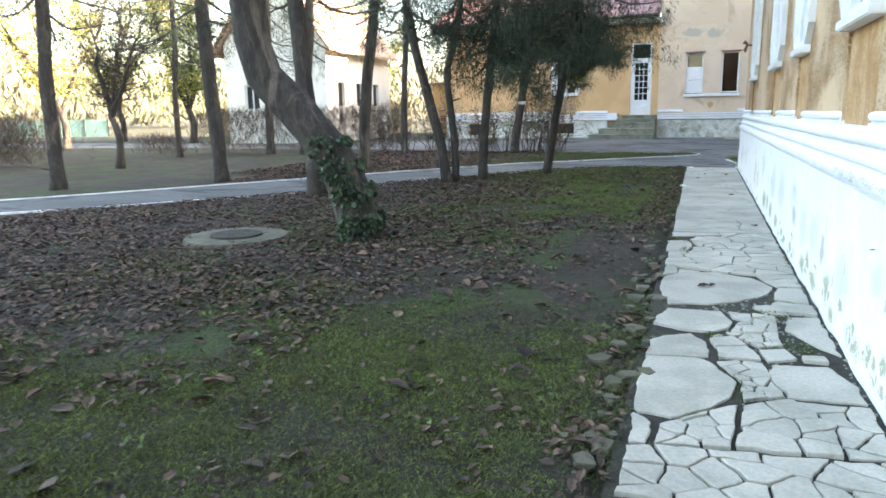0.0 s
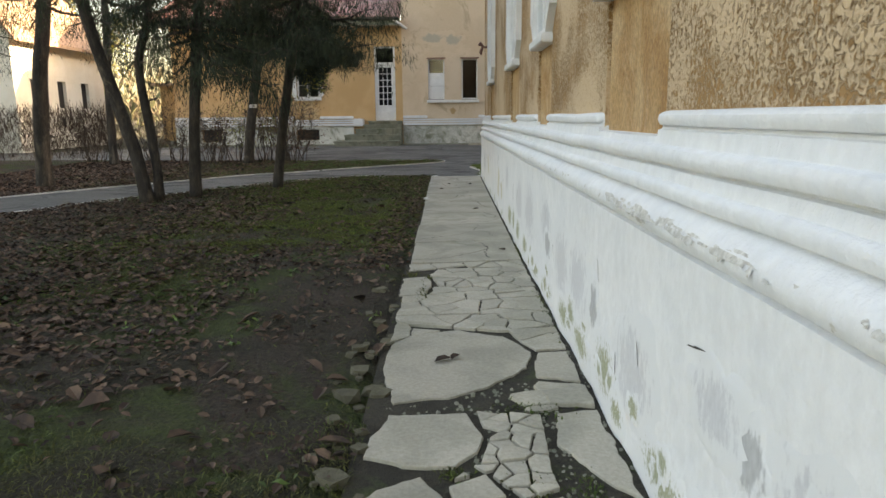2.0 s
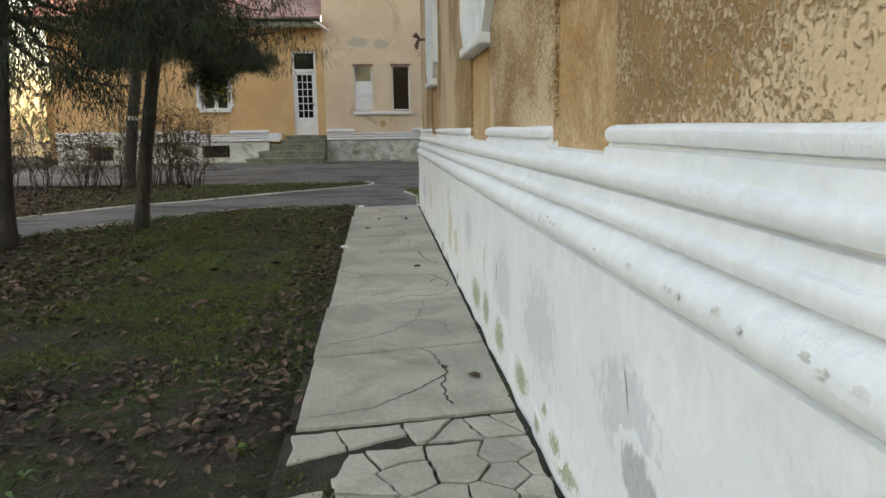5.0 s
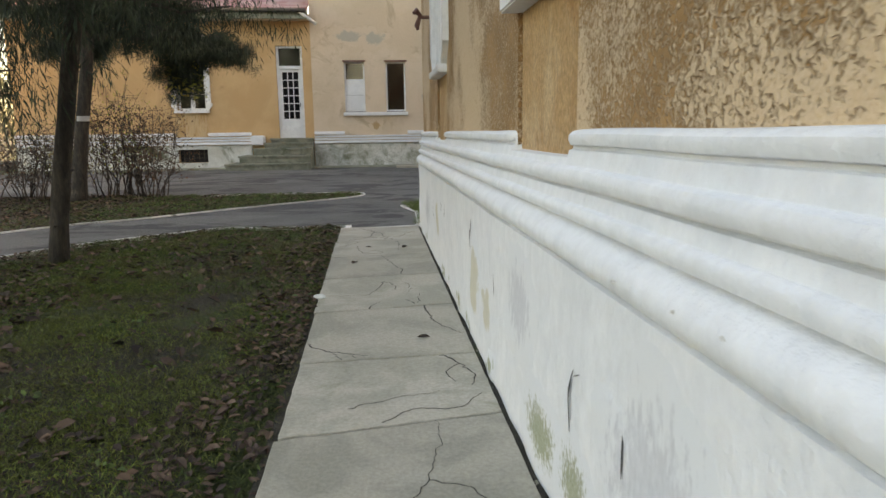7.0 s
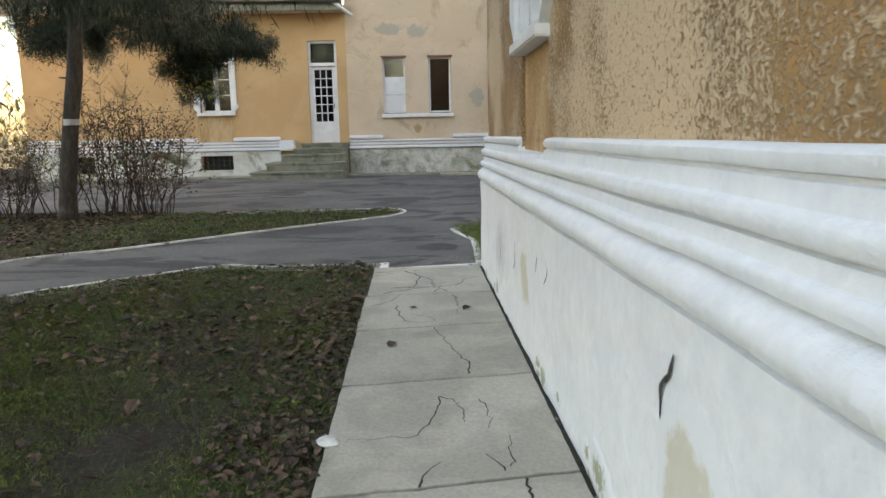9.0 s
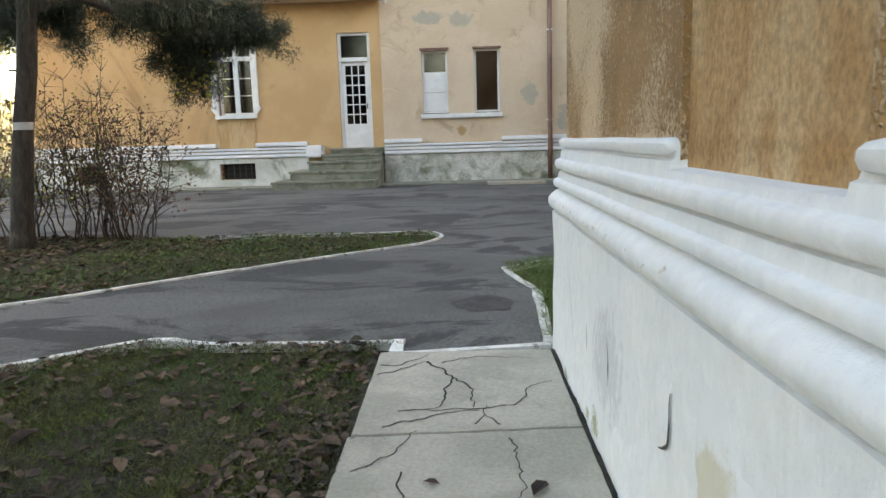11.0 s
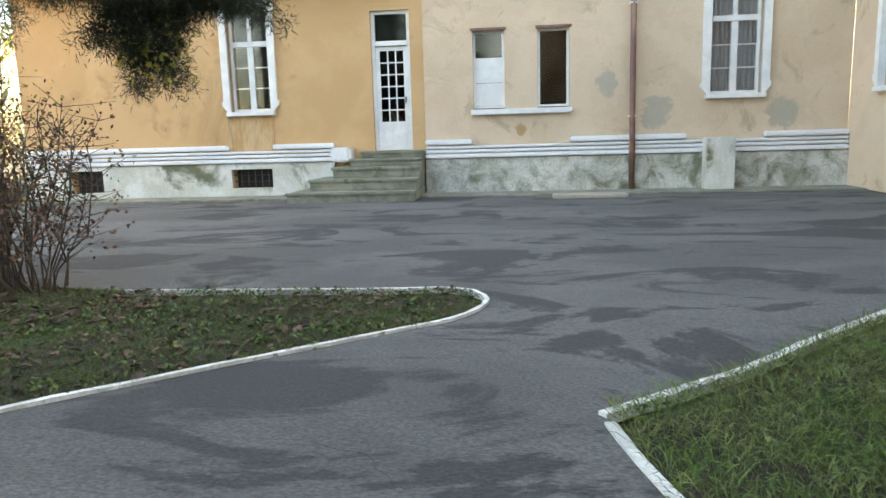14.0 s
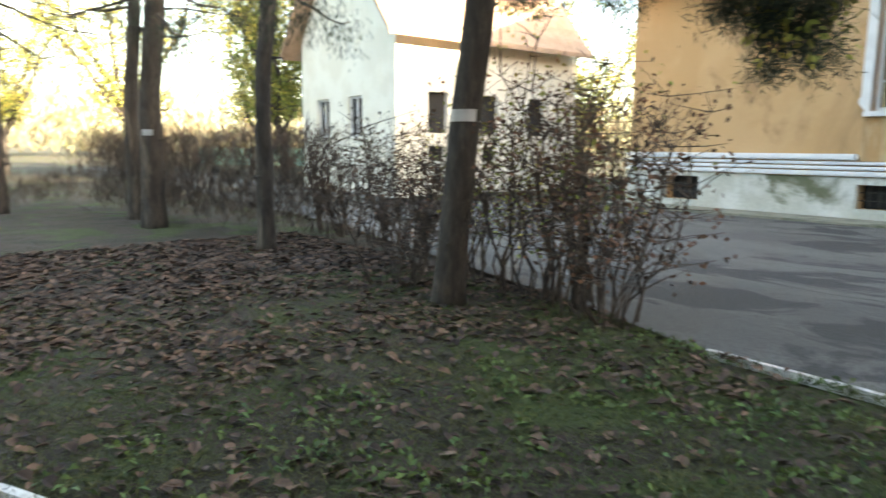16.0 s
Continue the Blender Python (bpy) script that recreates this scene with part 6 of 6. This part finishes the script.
def weeds(name, n, x0, x1, y0, y1, seed, label):
    """Low broad-leaved weeds in clumps."""
    c = lawn_points(n, x0, x1, y0, y1, seed, lambda x, y: min(1, max(0.05, 0.5 + noise.noise(Vector((x * 1.7, y * 1.7, 6))))))
    c[:, 2] += 0.02
    b, d, ln, w = spray(c, np.full(len(c), 0.06), 7, 0.05, 0.02, -0.05)
    b[:, 2] = np.repeat(c[:, 2], 7)
    return tagged(blades(name, b, d, ln, w, M_WEED, bend=0.3), label, "weeds", kind="stuff")


M_WEED = mat("weed_leaves", (0.055, 0.105, 0.03), (0.085, 0.13, 0.03), 3, 0.7, fine=0, island=0.5)
weeds("island_weeds", 330, -3.2, 0.45, 16.4, 20.3, 81, "low broad-leaved weeds among the island grass")
weeds("bed_weeds", 90, 1.15, 3.6, 15.8, 19.9, 82, "low broad-leaved weeds in the corner bed")
weeds("lawn_weeds", 110, -3.5, 0.2, 2.0, 15.7, 83, "small low weeds scattered in the lawn")


def litter(name, n, x0, x1, y0, y1, seed, size, keep, label):
    """Dry curled leaves lying on the ground: four-sided, folded along the rib."""
    p = lawn_points(n, x0, x1, y0, y1, seed, keep)
    m = len(p)
    rr = np.random.default_rng(seed)
    ang, s = rr.uniform(0, 6.283, m), rr.uniform(0.6, 1.35, m) * size
    tilt = rr.uniform(-0.5, 0.5, m)
    a = np.stack([np.cos(ang), np.sin(ang), tilt], 1)
    b = np.stack([-np.sin(ang), np.cos(ang), rr.uniform(-0.35, 0.35, m)], 1)
    curl = rr.uniform(0.1, 0.4, m) * s
    c = p.copy()
    c[:, 2] += 0.012 + rr.uniform(0, 0.012, m)
    v = np.empty((m, 6, 3))
    v[:, 0] = c - a * s[:, None]
    v[:, 3] = c + a * s[:, None]
    for k, q in ((1, -0.35), (2, 0.4)):
        v[:, k] = c + a * (s * q)[:, None] + b * (s * 0.55)[:, None]
        v[:, 6 - k] = c + a * (s * q)[:, None] - b * (s * 0.55)[:, None]
        v[:, k, 2] += curl
        v[:, 6 - k, 2] += curl
    verts = v.reshape(-1, 3)
    faces = []
    for i in range(m):
        o = i * 6
        faces += [(o, o + 1, o + 2, o + 3), (o, o + 3, o + 4, o + 5)]
    return tagged(link_mesh(name, verts, faces, M_LITTER), label, "leaves", kind="stuff")


litter("leaf_litter", 46000, -8.0, 0.3, 1.0, 15.8, 61, 0.023, leafy, "brown dry leaf litter covering the lawn")
litter("island_litter", 18000, -9.0, 0.3, 13.0, 20.6, 62, 0.032, lambda x, y: min(1.0, max(0.15, 0.05 - 0.2 * (x + 2.0) + 0.7 * noise.noise(Vector((x * 1.1, y * 1.1, 9))))), "brown dry leaves under the shrubs")
litter("fallen_leaves", 300, -3.2, 0.3, 2.0, 15.6, 63, 0.05, lambda x, y: 1.0, "large curled fallen leaves on the lawn")

random.seed(71)
for i in range(70):
    y = random.choice((random.uniform(3.0, 8.0), random.uniform(3.2, 6.4)))
    x = random.gauss(0.2, 0.07)
    s = random.choice((random.uniform(0.008, 0.02), random.uniform(0.012, 0.05)))
    bm = bmesh.new()
    bmesh.ops.create_icosphere(bm, subdivisions=1, radius=1.0)
    for v in bm.verts:
        v.co = Vector((max(-0.7, min(0.75, v.co.x)) * s * 1.5, max(-0.6, min(0.8, v.co.y)) * s * 1.3, max(-0.6, min(0.45, v.co.z)) * s * 0.9)) * random.uniform(0.8, 1.2)
    o = part("stone", bm, M_MAN)
    o.location = (x, y, lawn_z(x, y) + 0.006)
    o.rotation_euler = (0, 0, random.uniform(0, 6))
    tagged(o, "broken grey concrete lump at the walkway edge", "stone", "rubble along the walkway")

# manhole in the leaves
mh = empty("manhole", (-4.0, 6.72, gz(6.7)), "round concrete manhole ring with an iron lid among leaves", "manhole")
bm = bmesh.new()
bmesh.ops.create_cone(bm, cap_ends=True, segments=40, radius1=0.56, radius2=0.52, depth=0.07)
part("ring", bm, M_MAN, mh).location = (0, 0, -0.005)
bm = bmesh.new()
bmesh.ops.create_cone(bm, cap_ends=True, segments=32, radius1=0.27, radius2=0.26, depth=0.03)
part("lid", bm, M_JOINT, mh, "dark iron lid").location = (0, 0, 0.036)

# hook with a cable stub on the near wall
bm = bmesh.new()
add_tube(bm, [(WU + 0.02, 14.55, 2.3), (WU - 0.08, 14.55, 2.3), (WU - 0.14, 14.52, 2.36), (WU - 0.16, 14.5, 2.33)], [0.018, 0.018, 0.03, 0.02], 8)
add_tube(bm, [(WU - 0.10, 14.55, 2.3), (WU - 0.13, 14.56, 2.22), (WU - 0.12, 14.55, 2.18)], [0.02, 0.028, 0.015], 8)
tagged(part("wall_hook", bm, M_BROWNPIPE), "rusty brown insulator hook on the plaster wall", "wall hook")

# cracks and a tarred patch in the asphalt
M_TAR = mat("tarred_asphalt", (0.03, 0.031, 0.033), (0.05, 0.05, 0.052), 14, 0.8, 0.9, 80, (0.075, 0.077, 0.076), 22, fine=0.5, bdist=0.02)
bm = bmesh.new()
ring = []
for k in range(40):
    a = 2 * math.pi * k / 40
    d = Vector((math.cos(a), math.sin(a), 0))
    r = 1 + 0.3 * noise.noise(d * 1.6) + 0.2 * noise.noise(d * 5.0)
    ring.append(bm.verts.new((0.9 + 0.23 * r * d.x, 16.72 + 0.2 * r * d.y, gz(16.72 + 0.2 * r * d.y) + 0.004)))
bm.faces.new(ring)
road = bpy.data.objects["road"]
part("repair_patch", bm, M_TAR, road, "dark rough tarred patch")
for width, points in ((0.012, ((-0.35, 16.2), (-0.1, 16.35), (0.12, 16.55), (0.2, 16.8))), (0.008, ((0.5, 16.7), (0.62, 16.85), (0.75, 16.7), (0.95, 16.62))), (0.01, ((0.45, 15.85), (0.52, 16.05), (0.6, 16.2))), (0.007, ((0.6, 17.1), (0.8, 17.2), (1.0, 17.15))), (0.008, ((-0.1, 17.6), (0.15, 17.5), (0.3, 17.3)))):
    line = smooth_line([(x, y, 0) for x, y in points], 0.025)
    bm = bmesh.new()
    prev = None
    for k, p in enumerate(line):
        w = width * (0.5 + abs(noise.noise(p * 21.0)))
        x, y = p.x + 0.02 * noise.noise(p * 11.0), p.y + 0.02 * noise.noise(p * 11.0 + Vector((4, 4, 4)))
        cur = [bm.verts.new((x, y + w / 2 * e, gz(y) + 0.0025)) for e in (1, -1)]
        if prev:
            bm.faces.new((prev[0], prev[1], cur[1], cur[0]))
        prev = cur
    part("crack", bm, M_CRACK, road)

# single leaves and a pale lump lying on the slabs
random.seed(91)
for x, y, size in ((0.57, 5.86, 0.05), (0.63, 5.9, 0.04), (0.5, 13.42, 0.05), (0.98, 14.15, 0.05), (0.95, 11.2, 0.04), (1.08, 8.62, 0.045), (0.95, 8.75, 0.03), (0.62, 14.2, 0.03)):
    a = random.uniform(0, 6.28)
    verts = []
    for u, w, h in ((-1, 0, 0.0), (-0.35, 0.5, 0.3), (0.4, 0.45, 0.35), (1, 0, 0.1), (0.4, -0.5, 0.25), (-0.35, -0.45, 0.35), (0, 0, 0.02)):
        verts.append((x + size * (u * math.cos(a) - w * math.sin(a)), y + size * (u * math.sin(a) + w * math.cos(a)), gz(y) + 0.029 + size * h))
    tagged(link_mesh("fallen_leaf", verts, [(6, i, (i + 1) % 6) for i in range(6)], M_LITTER), "dark curled dry leaf lying on the slabs", "leaf", "leaves on the walkway")
bm = bmesh.new()
bmesh.ops.create_icosphere(bm, subdivisions=2, radius=0.04)
for v in bm.verts:
    v.co = Vector((v.co.x * 1.2, v.co.y, v.co.z * 0.45)) * (1 + 0.35 * noise.noise(v.co * 30))
o = part("stone", bm, M_KERB)
o.location = (0.29, 12.22, gz(12.2) + 0.035)
tagged(o, "small white-painted concrete lump on the walkway edge", "stone")

gap_spots = [(1.06, 4.68, 0.06, 0.1), (0.32, 7.76, 0.06, 0.09), (0.44, 7.62, 0.03, 0.06), (0.95, 5.3, 0.12, 0.08), (0.9, 4.7, 0.08, 0.12), (0.62, 4.8, 0.05, 0.04), (1.2, 6.9, 0.02, 0.5), (1.21, 8.6, 0.015, 0.4), (0.75, 4.05, 0.05, 0.15), (0.42, 7.2, 0.03, 0.2)]
gp = []
for x, y, rx, ry in gap_spots:
    for _ in range(int(6500 * (rx + 0.02) * (ry + 0.02)) + 60):
        px, py = random.gauss(x, rx * 0.6), random.gauss(y, ry * 0.6)
        gp.append((min(px, 1.225), py, gz(py) + 0.009))
gp = np.array(gp)
gd = nrg.normal(size=(len(gp), 3)) * 0.5
gd[:, 2] = 0.8
tagged(blades("gap_moss", gp, gd, nrg.uniform(0.015, 0.04, len(gp)), nrg.uniform(0.004, 0.009, len(gp)), M_GRASS, bend=0.3), "low green moss and grass growing in the slab gaps", "moss", kind="stuff")
